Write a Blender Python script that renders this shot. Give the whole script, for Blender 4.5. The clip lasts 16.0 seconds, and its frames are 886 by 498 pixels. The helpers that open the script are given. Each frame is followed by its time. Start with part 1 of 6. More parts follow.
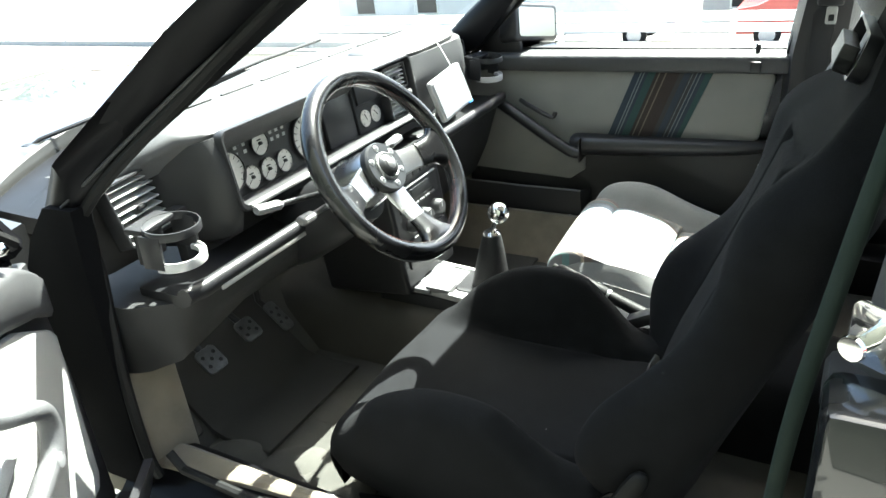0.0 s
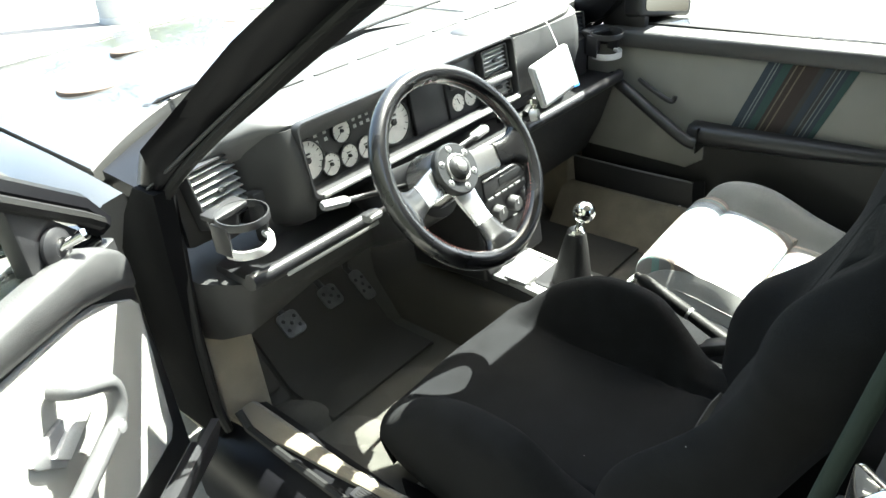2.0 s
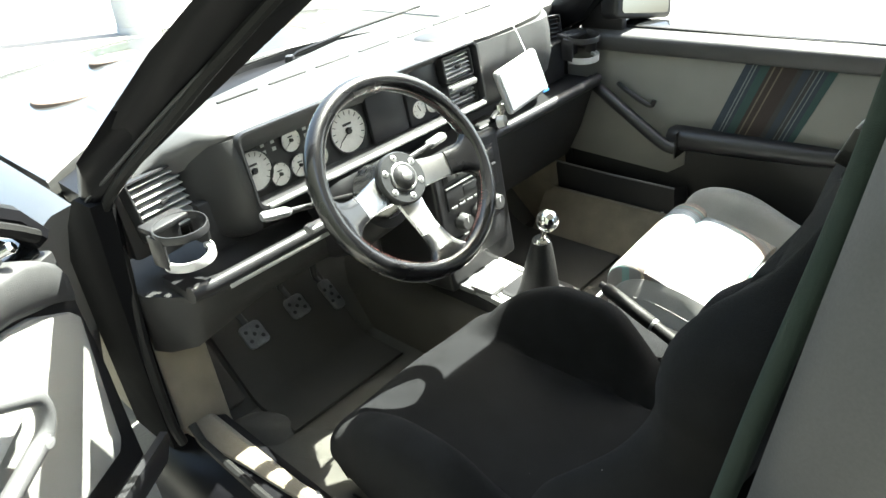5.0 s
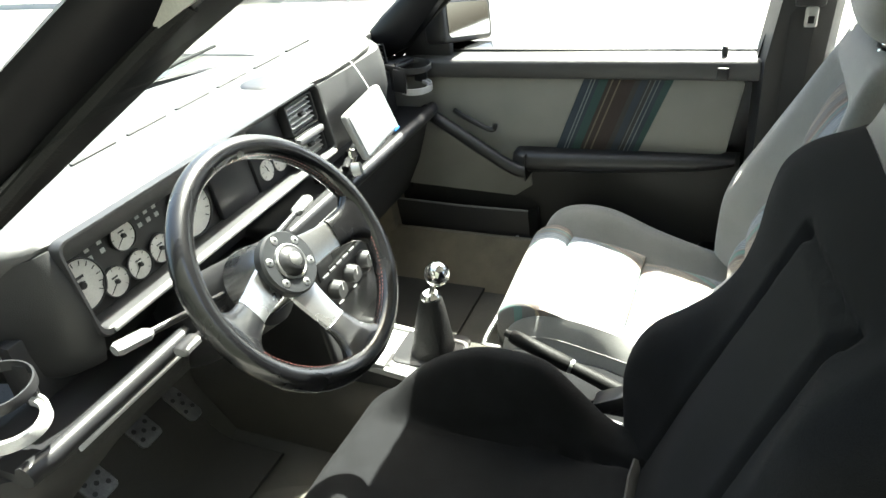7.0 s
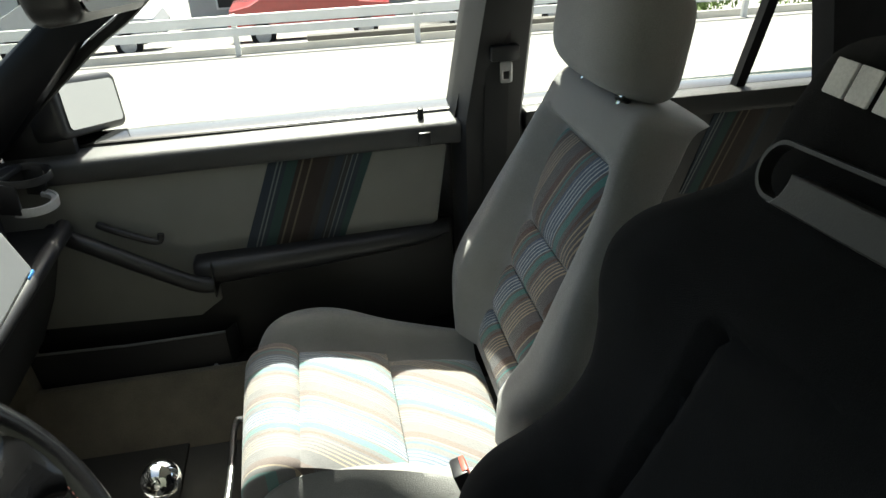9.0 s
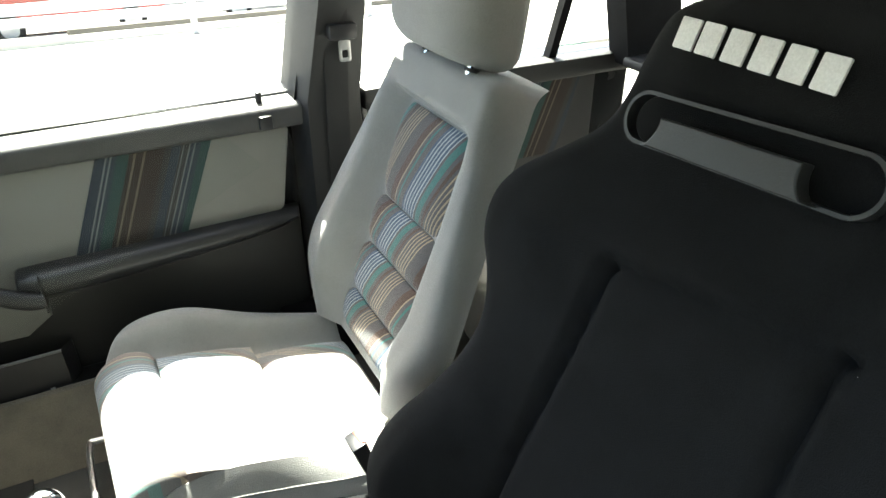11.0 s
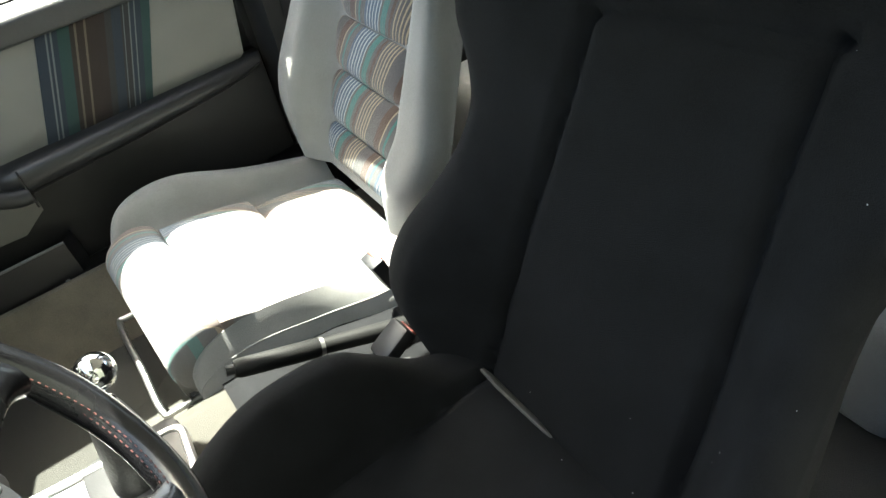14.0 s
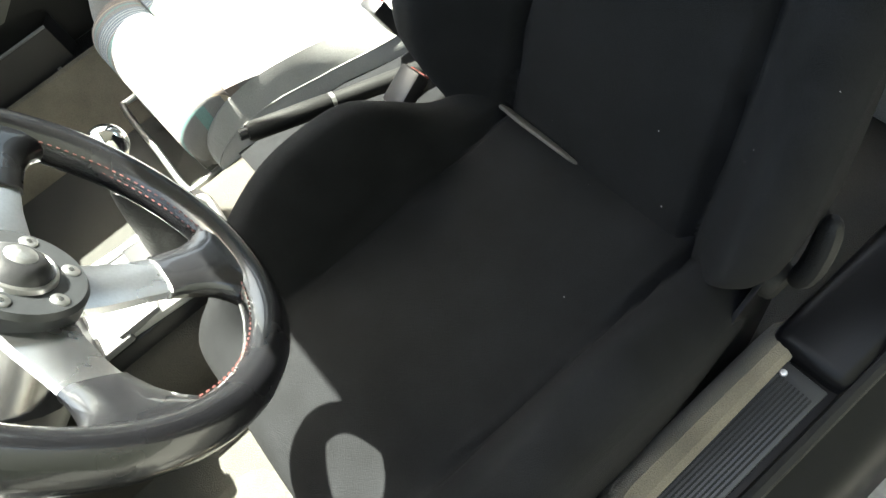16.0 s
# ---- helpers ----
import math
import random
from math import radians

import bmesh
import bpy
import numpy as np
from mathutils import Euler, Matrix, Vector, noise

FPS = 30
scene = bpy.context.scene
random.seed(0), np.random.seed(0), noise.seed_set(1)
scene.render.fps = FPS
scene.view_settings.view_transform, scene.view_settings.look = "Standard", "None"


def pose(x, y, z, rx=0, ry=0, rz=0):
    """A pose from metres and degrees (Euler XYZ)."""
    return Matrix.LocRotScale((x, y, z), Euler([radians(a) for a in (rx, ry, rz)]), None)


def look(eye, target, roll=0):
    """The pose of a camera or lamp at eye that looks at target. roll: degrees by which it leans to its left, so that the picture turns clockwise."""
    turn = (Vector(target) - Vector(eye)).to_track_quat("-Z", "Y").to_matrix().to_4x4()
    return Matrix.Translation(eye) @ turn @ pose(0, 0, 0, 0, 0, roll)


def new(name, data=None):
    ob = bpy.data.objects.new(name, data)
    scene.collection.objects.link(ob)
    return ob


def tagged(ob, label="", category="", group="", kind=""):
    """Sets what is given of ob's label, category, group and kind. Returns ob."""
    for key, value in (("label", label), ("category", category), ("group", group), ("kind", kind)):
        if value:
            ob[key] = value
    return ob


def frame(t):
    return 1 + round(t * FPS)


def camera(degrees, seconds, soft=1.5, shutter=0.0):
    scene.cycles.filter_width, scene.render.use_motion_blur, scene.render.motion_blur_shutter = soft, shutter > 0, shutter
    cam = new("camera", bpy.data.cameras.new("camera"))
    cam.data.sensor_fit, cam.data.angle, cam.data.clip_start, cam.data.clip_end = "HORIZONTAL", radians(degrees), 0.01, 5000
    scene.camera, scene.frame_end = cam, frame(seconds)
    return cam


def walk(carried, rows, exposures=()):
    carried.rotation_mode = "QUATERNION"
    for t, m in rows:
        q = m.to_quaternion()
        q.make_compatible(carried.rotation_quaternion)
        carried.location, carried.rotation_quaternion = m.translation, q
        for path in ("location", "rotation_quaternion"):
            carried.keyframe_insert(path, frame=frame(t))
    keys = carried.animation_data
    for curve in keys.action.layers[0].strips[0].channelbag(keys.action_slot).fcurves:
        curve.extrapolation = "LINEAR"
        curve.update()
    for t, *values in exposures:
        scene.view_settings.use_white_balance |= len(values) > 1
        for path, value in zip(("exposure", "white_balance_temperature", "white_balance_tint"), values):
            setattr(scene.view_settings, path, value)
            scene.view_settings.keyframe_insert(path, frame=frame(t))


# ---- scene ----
cam = camera(64.5, 16.0)
PATH = [
    (0, (-1.316, -0.641, 1.294), (0.232, 0.273, 0.416), -5.7),
    (0.5, (-1.253, -0.666, 1.302), (0.082, 0.519, 0.4), -6.9),
    (1, (-1.211, -0.712, 1.324), (0.008, 0.585, 0.412), -6.3),
    (1.5, (-1.193, -0.715, 1.369), (0.014, 0.54, 0.384), -7.0),
    (2, (-1.168, -0.722, 1.399), (0.067, 0.476, 0.379), -6.0),
    (2.5, (-1.139, -0.729, 1.409), (0.104, 0.449, 0.376), -5.6),
    (3, (-1.102, -0.752, 1.409), (0.112, 0.447, 0.366), -5.6),
    (5.5, (-1.046, -0.808, 1.372), (0.151, 0.451, 0.381), -7.6),
    (6, (-1.041, -0.702, 1.369), (0.316, 0.365, 0.36), -6.3),
    (6.5, (-1.037, -0.575, 1.385), (0.453, 0.276, 0.356), -7.0),
    (7, (-0.986, -0.514, 1.378), (0.563, 0.235, 0.357), -7.0),
    (7.5, (-0.897, -0.467, 1.366), (0.704, 0.184, 0.359), -7.4),
    (8, (-0.816, -0.403, 1.339), (0.879, 0.021, 0.366), -5.3),
    (8.5, (-0.725, -0.32, 1.325), (1.032, -0.231, 0.373), -4.7),
    (9, (-0.681, -0.263, 1.333), (1.049, -0.553, 0.372), -2.4),
    (9.5, (-0.667, -0.233, 1.33), (1.015, -0.721, 0.364), -0.9),
    (10, (-0.675, -0.199, 1.326), (0.951, -0.869, 0.373), 0.7),
    (12.5, (-0.679, -0.131, 1.321), (0.771, -1.005, 0.255), -3.2),
    (13, (-0.684, -0.129, 1.292), (0.728, -0.951, 0.139), -6.9),
    (13.5, (-0.69, -0.127, 1.281), (0.674, -0.889, 0.032), -8.8),
    (14, (-0.697, -0.12, 1.271), (0.611, -0.805, -0.078), -11.7),
    (14.5, (-0.704, -0.106, 1.258), (0.54, -0.718, -0.184), -14.4),
    (15, (-0.693, -0.107, 1.259), (0.462, -0.625, -0.29), -17.9),
    (15.5, (-0.699, -0.101, 1.239), (0.36, -0.506, -0.408), -21.8),
    (16, (-0.702, -0.095, 1.222), (0.276, -0.392, -0.497), -26.0),
]
EXPOSURES = [(t, s + 0.15, 6220 + 110 * min(t, 1) + 45 * max(0, min(t, 9) - 1), -4) for t, s in ((0, 3.1), (0.5, 3.25), (3, 3.25), (5.5, 3.25), (6.5, 3.18), (7.3, 3.05), (8.3, 2.08), (9.0, 1.7), (9.6, 1.85), (10.2, 2.55), (12.3, 3.85), (13.0, 3.78), (14.0, 3.35), (14.5, 3.28), (15.0, 2.65), (15.5, 2.98), (16.0, 3.68))]
walk(cam, [(t, look(eye, target, roll)) for t, eye, target, roll in PATH], EXPOSURES)

from mathutils.bvhtree import BVHTree

# ---- light ----
SUN_TO = Vector((0.60, -0.04, 1.0)).normalized()
world = bpy.data.worlds.new("world")
scene.world = world
world.use_nodes = True
wt = world.node_tree
bg = wt.nodes["Background"]
sky = wt.nodes.new("ShaderNodeTexSky")
sky.sky_type = "NISHITA"
sky.sun_disc = False
sky.sun_elevation = math.asin(SUN_TO.z)
sky.sun_rotation = math.atan2(SUN_TO.x, SUN_TO.y)
sky.air_density, sky.dust_density, sky.ozone_density = 0.85, 5.0, 0.8
bg.inputs["Strength"].default_value = 0.085
wt.links.new(sky.outputs[0], bg.inputs["Color"])
sun = new("sun", bpy.data.lights.new("sun", "SUN"))
sun.data.energy, sun.data.angle, sun.data.color = 5.0, radians(0.5), (1.0, 0.96, 0.9)
sun.matrix_world = look(SUN_TO * 30, (0, 0, 0))

# ---- materials ----
def mat(name, rgb, rough=0.5, metal=0.0, vary=0.15, scale=40.0, bump=0.15, fine=400.0, coat=0.0, spec=0.5, sheen=0.0, dirt=None):
    """A surface with large and fine variation of its colour and a fine relief."""
    m = bpy.data.materials.new(name)
    m.use_nodes = True
    nt = m.node_tree
    b = nt.nodes["Principled BSDF"]
    b.inputs["Roughness"].default_value, b.inputs["Metallic"].default_value = rough, metal
    b.inputs["Coat Weight"].default_value, b.inputs["Specular IOR Level"].default_value = coat, spec
    b.inputs["Sheen Weight"].default_value = sheen
    co = nt.nodes.new("ShaderNodeTexCoord")
    n1 = nt.nodes.new("ShaderNodeTexNoise")
    n1.inputs["Scale"].default_value, n1.inputs["Detail"].default_value = scale * 0.25, 5
    n2 = nt.nodes.new("ShaderNodeTexNoise")
    n2.inputs["Scale"].default_value, n2.inputs["Detail"].default_value = fine, 3
    for n in (n1, n2):
        nt.links.new(co.outputs["Object"], n.inputs["Vector"])
    add = nt.nodes.new("ShaderNodeMath")
    add.operation = "ADD"
    nt.links.new(n1.outputs["Fac"], add.inputs[0])
    nt.links.new(n2.outputs["Fac"], add.inputs[1])
    r = nt.nodes.new("ShaderNodeMapRange")
    r.inputs["From Min"].default_value, r.inputs["From Max"].default_value = 0.6, 1.4
    nt.links.new(add.outputs[0], r.inputs["Value"])
    mix = nt.nodes.new("ShaderNodeMix")
    mix.data_type = "RGBA"
    mix.inputs["A"].default_value = (*[c * (1 - vary) for c in rgb], 1)
    mix.inputs["B"].default_value = (*(dirt or [min(1, c * (1 + vary)) for c in rgb]), 1)
    nt.links.new(r.outputs[0], mix.inputs["Factor"])
    nt.links.new(mix.outputs["Result"], b.inputs["Base Color"])
    rr = nt.nodes.new("ShaderNodeMapRange")
    rr.inputs["To Min"].default_value, rr.inputs["To Max"].default_value = max(0.02, rough * 0.8), min(1, rough * 1.25)
    nt.links.new(n1.outputs["Fac"], rr.inputs["Value"])
    nt.links.new(rr.outputs[0], b.inputs["Roughness"])
    if bump:
        bp = nt.nodes.new("ShaderNodeBump")
        bp.inputs["Strength"].default_value, bp.inputs["Distance"].default_value = bump, 0.002
        nt.links.new(n2.outputs["Fac"], bp.inputs["Height"])
        nt.links.new(bp.outputs[0], b.inputs["Normal"])
    return m


def striped(name, axis, period, bands, gloss=0.85, weave=900.0):
    """Woven cloth whose threads run in coloured bands across the axis of the object; bands: (start, rgb)."""
    m = mat(name, (0.3, 0.3, 0.3), gloss, bump=0.5, fine=weave, sheen=0.2)
    nt = m.node_tree
    b = nt.nodes["Principled BSDF"]
    co = nt.nodes.new("ShaderNodeTexCoord")
    dot = nt.nodes.new("ShaderNodeVectorMath")
    dot.operation = "DOT_PRODUCT"
    dot.inputs[1].default_value = [c / period for c in axis]
    nt.links.new(co.outputs["Object"], dot.inputs[0])
    fr = nt.nodes.new("ShaderNodeMath")
    fr.operation = "FRACT"
    nt.links.new(dot.outputs["Value"], fr.inputs[0])
    ramp = nt.nodes.new("ShaderNodeValToRGB")
    ramp.color_ramp.interpolation = "CONSTANT"
    els = ramp.color_ramp.elements
    while len(els) < len(bands):
        els.new(0.5)
    for e, (at, rgb) in zip(els, bands):
        e.position, e.color = at, (*rgb, 1)
    nt.links.new(fr.outputs[0], ramp.inputs[0])
    n = nt.nodes.new("ShaderNodeTexNoise")
    n.inputs["Scale"].default_value = 700
    nt.links.new(co.outputs["Object"], n.inputs["Vector"])
    mul = nt.nodes.new("ShaderNodeMix")
    mul.data_type, mul.blend_type = "RGBA", "OVERLAY"
    mul.inputs["Factor"].default_value = 0.5
    nt.links.new(ramp.outputs[0], mul.inputs["A"])
    nt.links.new(n.outputs["Fac"], mul.inputs["B"])
    nt.links.new(mul.outputs["Result"], b.inputs["Base Color"])
    return m


def glassy(name, tint=(1, 1, 1), rough=0.0):
    m = bpy.data.materials.new(name)
    m.use_nodes = True
    nt = m.node_tree
    nt.nodes.remove(nt.nodes["Principled BSDF"])
    tr = nt.nodes.new("ShaderNodeBsdfTransparent")
    tr.inputs["Color"].default_value = (*tint, 1)
    gl = nt.nodes.new("ShaderNodeBsdfGlossy")
    gl.inputs["Roughness"].default_value = rough
    lw = nt.nodes.new("ShaderNodeLayerWeight")
    lw.inputs["Blend"].default_value = 0.5
    pw = nt.nodes.new("ShaderNodeMath")
    pw.operation, pw.inputs[1].default_value = "POWER", 5.0
    nt.links.new(lw.outputs["Facing"], pw.inputs[0])
    fr = nt.nodes.new("ShaderNodeMath")
    fr.operation, fr.inputs[1].default_value, fr.inputs[2].default_value = "MULTIPLY_ADD", 0.6, 0.03
    nt.links.new(pw.outputs[0], fr.inputs[0])
    mx = nt.nodes.new("ShaderNodeMixShader")
    nt.links.new(fr.outputs[0], mx.inputs[0])
    nt.links.new(tr.outputs[0], mx.inputs[1])
    nt.links.new(gl.outputs[0], mx.inputs[2])
    nt.links.new(mx.outputs[0], nt.nodes["Material Output"].inputs["Surface"])
    return m


VINYL = mat("black_vinyl", (0.018, 0.018, 0.019), 0.5, bump=0.35, fine=700)
DASHSKIN = mat("dash_skin", (0.066, 0.066, 0.068), 0.42, bump=0.4, fine=800, vary=0.25)
PLASTIC = mat("black_plastic", (0.018, 0.018, 0.02), 0.38, bump=0.1)
DARKGREY = mat("dark_grey_plastic", (0.05, 0.05, 0.052), 0.4, bump=0.1)
GREYPLASTIC = mat("grey_plastic", (0.16, 0.16, 0.165), 0.42, bump=0.15)
BLACKCLOTH = mat("black_cloth", (0.0090, 0.0093, 0.0104), 0.95, bump=0.6, fine=900, vary=0.5, scale=90, sheen=0.01, spec=0.1)
GREYSUEDE = mat("grey_suede", (0.235, 0.233, 0.228), 0.9, bump=0.7, fine=600, vary=0.2, sheen=0.3)
PALESUEDE = mat("pale_suede", (0.21, 0.207, 0.195), 0.9, bump=0.5, fine=900, vary=0.14, sheen=0.2)
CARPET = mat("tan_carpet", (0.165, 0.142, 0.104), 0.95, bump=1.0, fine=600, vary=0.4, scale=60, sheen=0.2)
# footwell shade is part of this colour; the carpet itself is lighter
FLOORCARPET = mat("shaded_floor_carpet", (0.056, 0.054, 0.047), 0.95, bump=1.0, fine=600, vary=0.45, scale=30)
DARKCONCRETE = mat("dark_weathered_concrete", (0.07, 0.066, 0.06), 0.9, bump=0.5, fine=60, vary=0.35, scale=5)
# tunnel and foot rest carpet, low-lying shade included in the colour
DARKCARPET = mat("shaded_dark_carpet", (0.038, 0.035, 0.029), 0.95, bump=1.0, fine=600, vary=0.4, scale=40)
RUBBER = mat("black_rubber", (0.010, 0.010, 0.010), 0.55, bump=0.3, spec=0.2)
BOOTHIDE = mat("creased_boot_hide", (0.010, 0.010, 0.011), 0.48, bump=0.5, fine=260, vary=0.3)
LEATHER = mat("black_leather", (0.005, 0.005, 0.006), 0.26, bump=0.10, fine=900, vary=0.3, coat=0.5, spec=0.5)
ALU = mat("satin_aluminium", (0.52, 0.52, 0.53), 0.27, metal=1.0, bump=0.03, vary=0.1)
CHROME = mat("polished_chrome", (0.85, 0.84, 0.82), 0.05, metal=1.0, bump=0.0, vary=0.03)
STEEL = mat("worn_steel", (0.5, 0.5, 0.5), 0.35, metal=1.0, bump=0.1)
ANTHRACITE = mat("anthracite_metal", (0.018, 0.019, 0.021), 0.38, metal=0.0, bump=0.05)
SATIN = mat("satin_black_paint", (0.005, 0.005, 0.006), 0.34, bump=0.03, fine=300, vary=0.2, spec=0.14)
# black body paint made darker and duller to stand for shadow
SHADEPAINT = mat("shaded_black_paint", (0.0045, 0.0045, 0.005), 0.75, bump=0.1, fine=300, vary=0.3, spec=0.04)
MATTING = mat("dark_brown_matting", (0.022, 0.021, 0.018), 0.9, bump=0.8, fine=500, vary=0.35)
# black paint with a raised base colour standing in for bright sky glare
GLAREPAINT = mat("glare_lifted_black_paint", (0.042, 0.042, 0.041), 0.3, bump=0.0, coat=1.0, vary=0.35, scale=14)
PAINT = mat("black_car_paint", (0.008, 0.009, 0.010), 0.25, bump=0.0, coat=1.0, vary=0.1)
DIAL = mat("white_dial", (0.50, 0.49, 0.46), 0.5, bump=0.0, vary=0.12, scale=200)
INK = mat("black_ink", (0.01, 0.01, 0.01), 0.5, bump=0.0)
WHITEINK = mat("white_ink", (0.82, 0.82, 0.82), 0.6, bump=0.2)
REDPLASTIC = mat("faded_red_plastic", (0.45, 0.08, 0.06), 0.4, bump=0.05)
REDTHREAD = mat("red_thread", (0.10, 0.03, 0.026), 0.7, bump=0.1)
BLACKBELT = mat("black_webbing", (0.013, 0.013, 0.014), 0.7, bump=0.5, fine=1200)
BELTCLOTH = mat("green_black_webbing", (0.009, 0.020, 0.014), 0.8, bump=0.5, fine=1200)
RAILVINYL = mat("grey_rail_vinyl", (0.05, 0.05, 0.052), 0.45, bump=0.5, fine=500, vary=0.25)
HANDLEVINYL = mat("grey_handle_vinyl", (0.075, 0.075, 0.078), 0.42, bump=0.45, fine=500, vary=0.25)
HEMCLOTH = mat("worn_grey_hem", (0.085, 0.083, 0.078), 0.9, bump=0.8, fine=900, vary=0.5)
SYMBOL = mat("faded_symbol", (0.35, 0.35, 0.34), 0.6, bump=0.0)
# pedal aluminium, darkened in colour for the shade under the dash
PEDALPAD = mat("shaded_pedal_metal", (0.15, 0.15, 0.15), 0.42, metal=0.8, bump=0.1, vary=0.35, scale=160)
SLOTPLASTIC = mat("slot_plastic", (0.020, 0.021, 0.023), 0.38, bump=0.12)
BROWNVENT = mat("brown_vent", (0.085, 0.062, 0.05), 0.55, bump=0.1, vary=0.3, scale=60)
SCREEN = mat("matt_screen", (0.30, 0.31, 0.33), 0.35, bump=0.0, coat=0.3, vary=0.03)
SILVER = mat("silver_plastic", (0.5, 0.5, 0.5), 0.35, metal=0.4, bump=0.05)
HEADLINER = mat("pale_headlining", (0.42, 0.41, 0.38), 0.95, bump=0.4)
ASPHALT = mat("sunlit_asphalt", (0.17, 0.165, 0.155), 0.9, bump=0.6, fine=120, vary=0.2, scale=2)
CONCRETE = mat("pale_concrete", (0.45, 0.44, 0.41), 0.85, bump=0.4, fine=90, vary=0.15, scale=6)
WHITEPAINT = mat("white_rail_paint", (0.75, 0.75, 0.72), 0.5, bump=0.05, scale=8)
REDPAINT = mat("red_car_paint", (0.32, 0.015, 0.015), 0.3, coat=1.0, bump=0.0)
GREYPAINT = mat("silver_car_paint", (0.35, 0.36, 0.38), 0.3, coat=1.0, bump=0.0)
LEAF = mat("leaf_green", (0.09, 0.14, 0.03), 0.7, vary=0.5, scale=30, bump=0.2)
BARK = mat("grey_bark", (0.12, 0.09, 0.06), 0.9, vary=0.3)
TEALWALL = mat("teal_cladding", (0.05, 0.16, 0.13), 0.7, vary=0.2, scale=3)
GLASS = glassy("clear_glass", (0.93, 0.95, 0.94))
MIRROR = mat("mirror_glass", (0.9, 0.9, 0.9), 0.02, metal=1.0, bump=0.0, vary=0.02)
DOORMIRROR = mat("blued_mirror_glass", (0.55, 0.57, 0.6), 0.03, metal=1.0, bump=0.0, vary=0.02)
TEAL, BLUE, SLATE, BROWN = (0.03, 0.19, 0.18), (0.05, 0.10, 0.18), (0.10, 0.095, 0.10), (0.10, 0.05, 0.035)
SAND, PALE = (0.42, 0.32, 0.2), (0.45, 0.5, 0.52)
BANDS = [(0.0, SLATE)]
for at in (0.045, 0.085, 0.125, 0.165, 0.205):  # sand threads on slate, a teal band, pale threads on blue
    BANDS += [(at, SAND), (at + 0.014, SLATE)]
BANDS += [(0.25, BROWN), (0.285, SLATE), (0.325, TEAL), (0.40, SLATE)]
for at in (0.43, 0.475, 0.52, 0.565, 0.61):
    BANDS += [(at, PALE), (at + 0.014, BLUE)]
BANDS += [(0.66, SLATE), (0.73, TEAL), (0.755, SLATE), (0.80, SAND), (0.815, BROWN), (0.90, SLATE)]
# one seat cloth: bands darkened for the shaded back, paled for the sunlit cushion
BACKSTRIPE = striped("shaded_stripe_cloth", (0.92, -0.13, 0.36), 0.19, [(a, tuple(c * 0.55 + sum(rgb) * 0.04 for c in rgb)) for a, rgb in BANDS])
CUSHSTRIPE = striped("sunlit_cushion_cloth", (0.86, -0.50, 0.0), 0.15, [(a, tuple(0.6 * c + 0.11 for c in rgb)) for a, rgb in BANDS])
DOORBANDS = [(0.0, BLUE), (0.06, PALE), (0.075, BLUE), (0.10, PALE), (0.115, BLUE), (0.16, TEAL), (0.26, BROWN), (0.30, SAND), (0.32, BROWN), (0.38, SAND), (0.40, BROWN), (0.56, SLATE),
             (0.62, BLUE), (0.70, SLATE), (0.72, PALE), (0.73, SLATE), (0.77, PALE), (0.785, BLUE), (0.82, PALE), (0.83, BLUE), (0.88, TEAL), (0.97, BLUE)]
DOORSTRIPE = striped("striped_door_cloth", (0.0, -0.93, -0.36), 0.197, [(a, tuple(c * 0.2 + sum(rgb) * 0.035 for c in rgb)) for a, rgb in DOORBANDS])
# same cloth on the roll, sunlight again put into the bands
ROLLSTRIPE = striped("sunlit_roll_cloth", (0.97, -0.22, 0.0), 0.15, [(a, tuple(0.6 * c + 0.11 for c in rgb)) for a, rgb in BANDS])

# ---- mesh helpers ----
def obj(name, bm, material, smooth=True, sharp=35):
    me = bpy.data.meshes.new(name)
    bmesh.ops.recalc_face_normals(bm, faces=bm.faces)
    if smooth:
        for f in bm.faces:
            f.smooth = True
        for e in bm.edges:
            if len(e.link_faces) == 2 and e.calc_face_angle(0) > radians(sharp):
                e.smooth = False
    bm.to_mesh(me)
    bm.free()
    me.materials.append(material)
    return new(name, me)


def part(name, bm, material, parent, label="", **kw):
    ob = obj(name, bm, material, **kw)
    ob.parent = parent
    return tagged(ob, label)


def empty(name, label, category, group=""):
    ob = new(name)
    ob.empty_display_size = 0.05
    return tagged(ob, label, category, group)


def structure(name, bm, material, label, category, **kw):
    return tagged(obj(name, bm, material, **kw), label, category, kind="structure")


def box(x0, x1, y0, y1, z0, z1, bevel=0.004, seg=2, m=None, bm=None):
    b = bmesh.new()
    bmesh.ops.create_cube(b, size=1)
    for v in b.verts:
        v.co = Vector((x0 + (v.co.x + 0.5) * (x1 - x0), y0 + (v.co.y + 0.5) * (y1 - y0), z0 + (v.co.z + 0.5) * (z1 - z0)))
    if bevel:
        bmesh.ops.bevel(b, geom=b.edges[:], offset=bevel, segments=seg, profile=0.5, affect="EDGES")
    if m:
        b.transform(m)
    return join(bm, b)


def join(bm, b):
    """Adds b to bm (if given) and returns the whole."""
    if bm is None:
        return b
    me = bpy.data.meshes.new("tmp")
    b.to_mesh(me)
    b.free()
    bm.from_mesh(me)
    bpy.data.meshes.remove(me)
    return bm


def loft(rings, closed=True, caps=True):
    """Skin over rings of equally many points."""
    bm = bmesh.new()
    vs = [[bm.verts.new(p) for p in r] for r in rings]
    n = len(rings[0])
    for a, b in zip(vs, vs[1:]):
        for i in range(n if closed else n - 1):
            j = (i + 1) % n
            bm.faces.new((a[i], a[j], b[j], b[i]))
    if caps and closed:
        bm.faces.new(vs[0])
        bm.faces.new(vs[-1])
    return bm


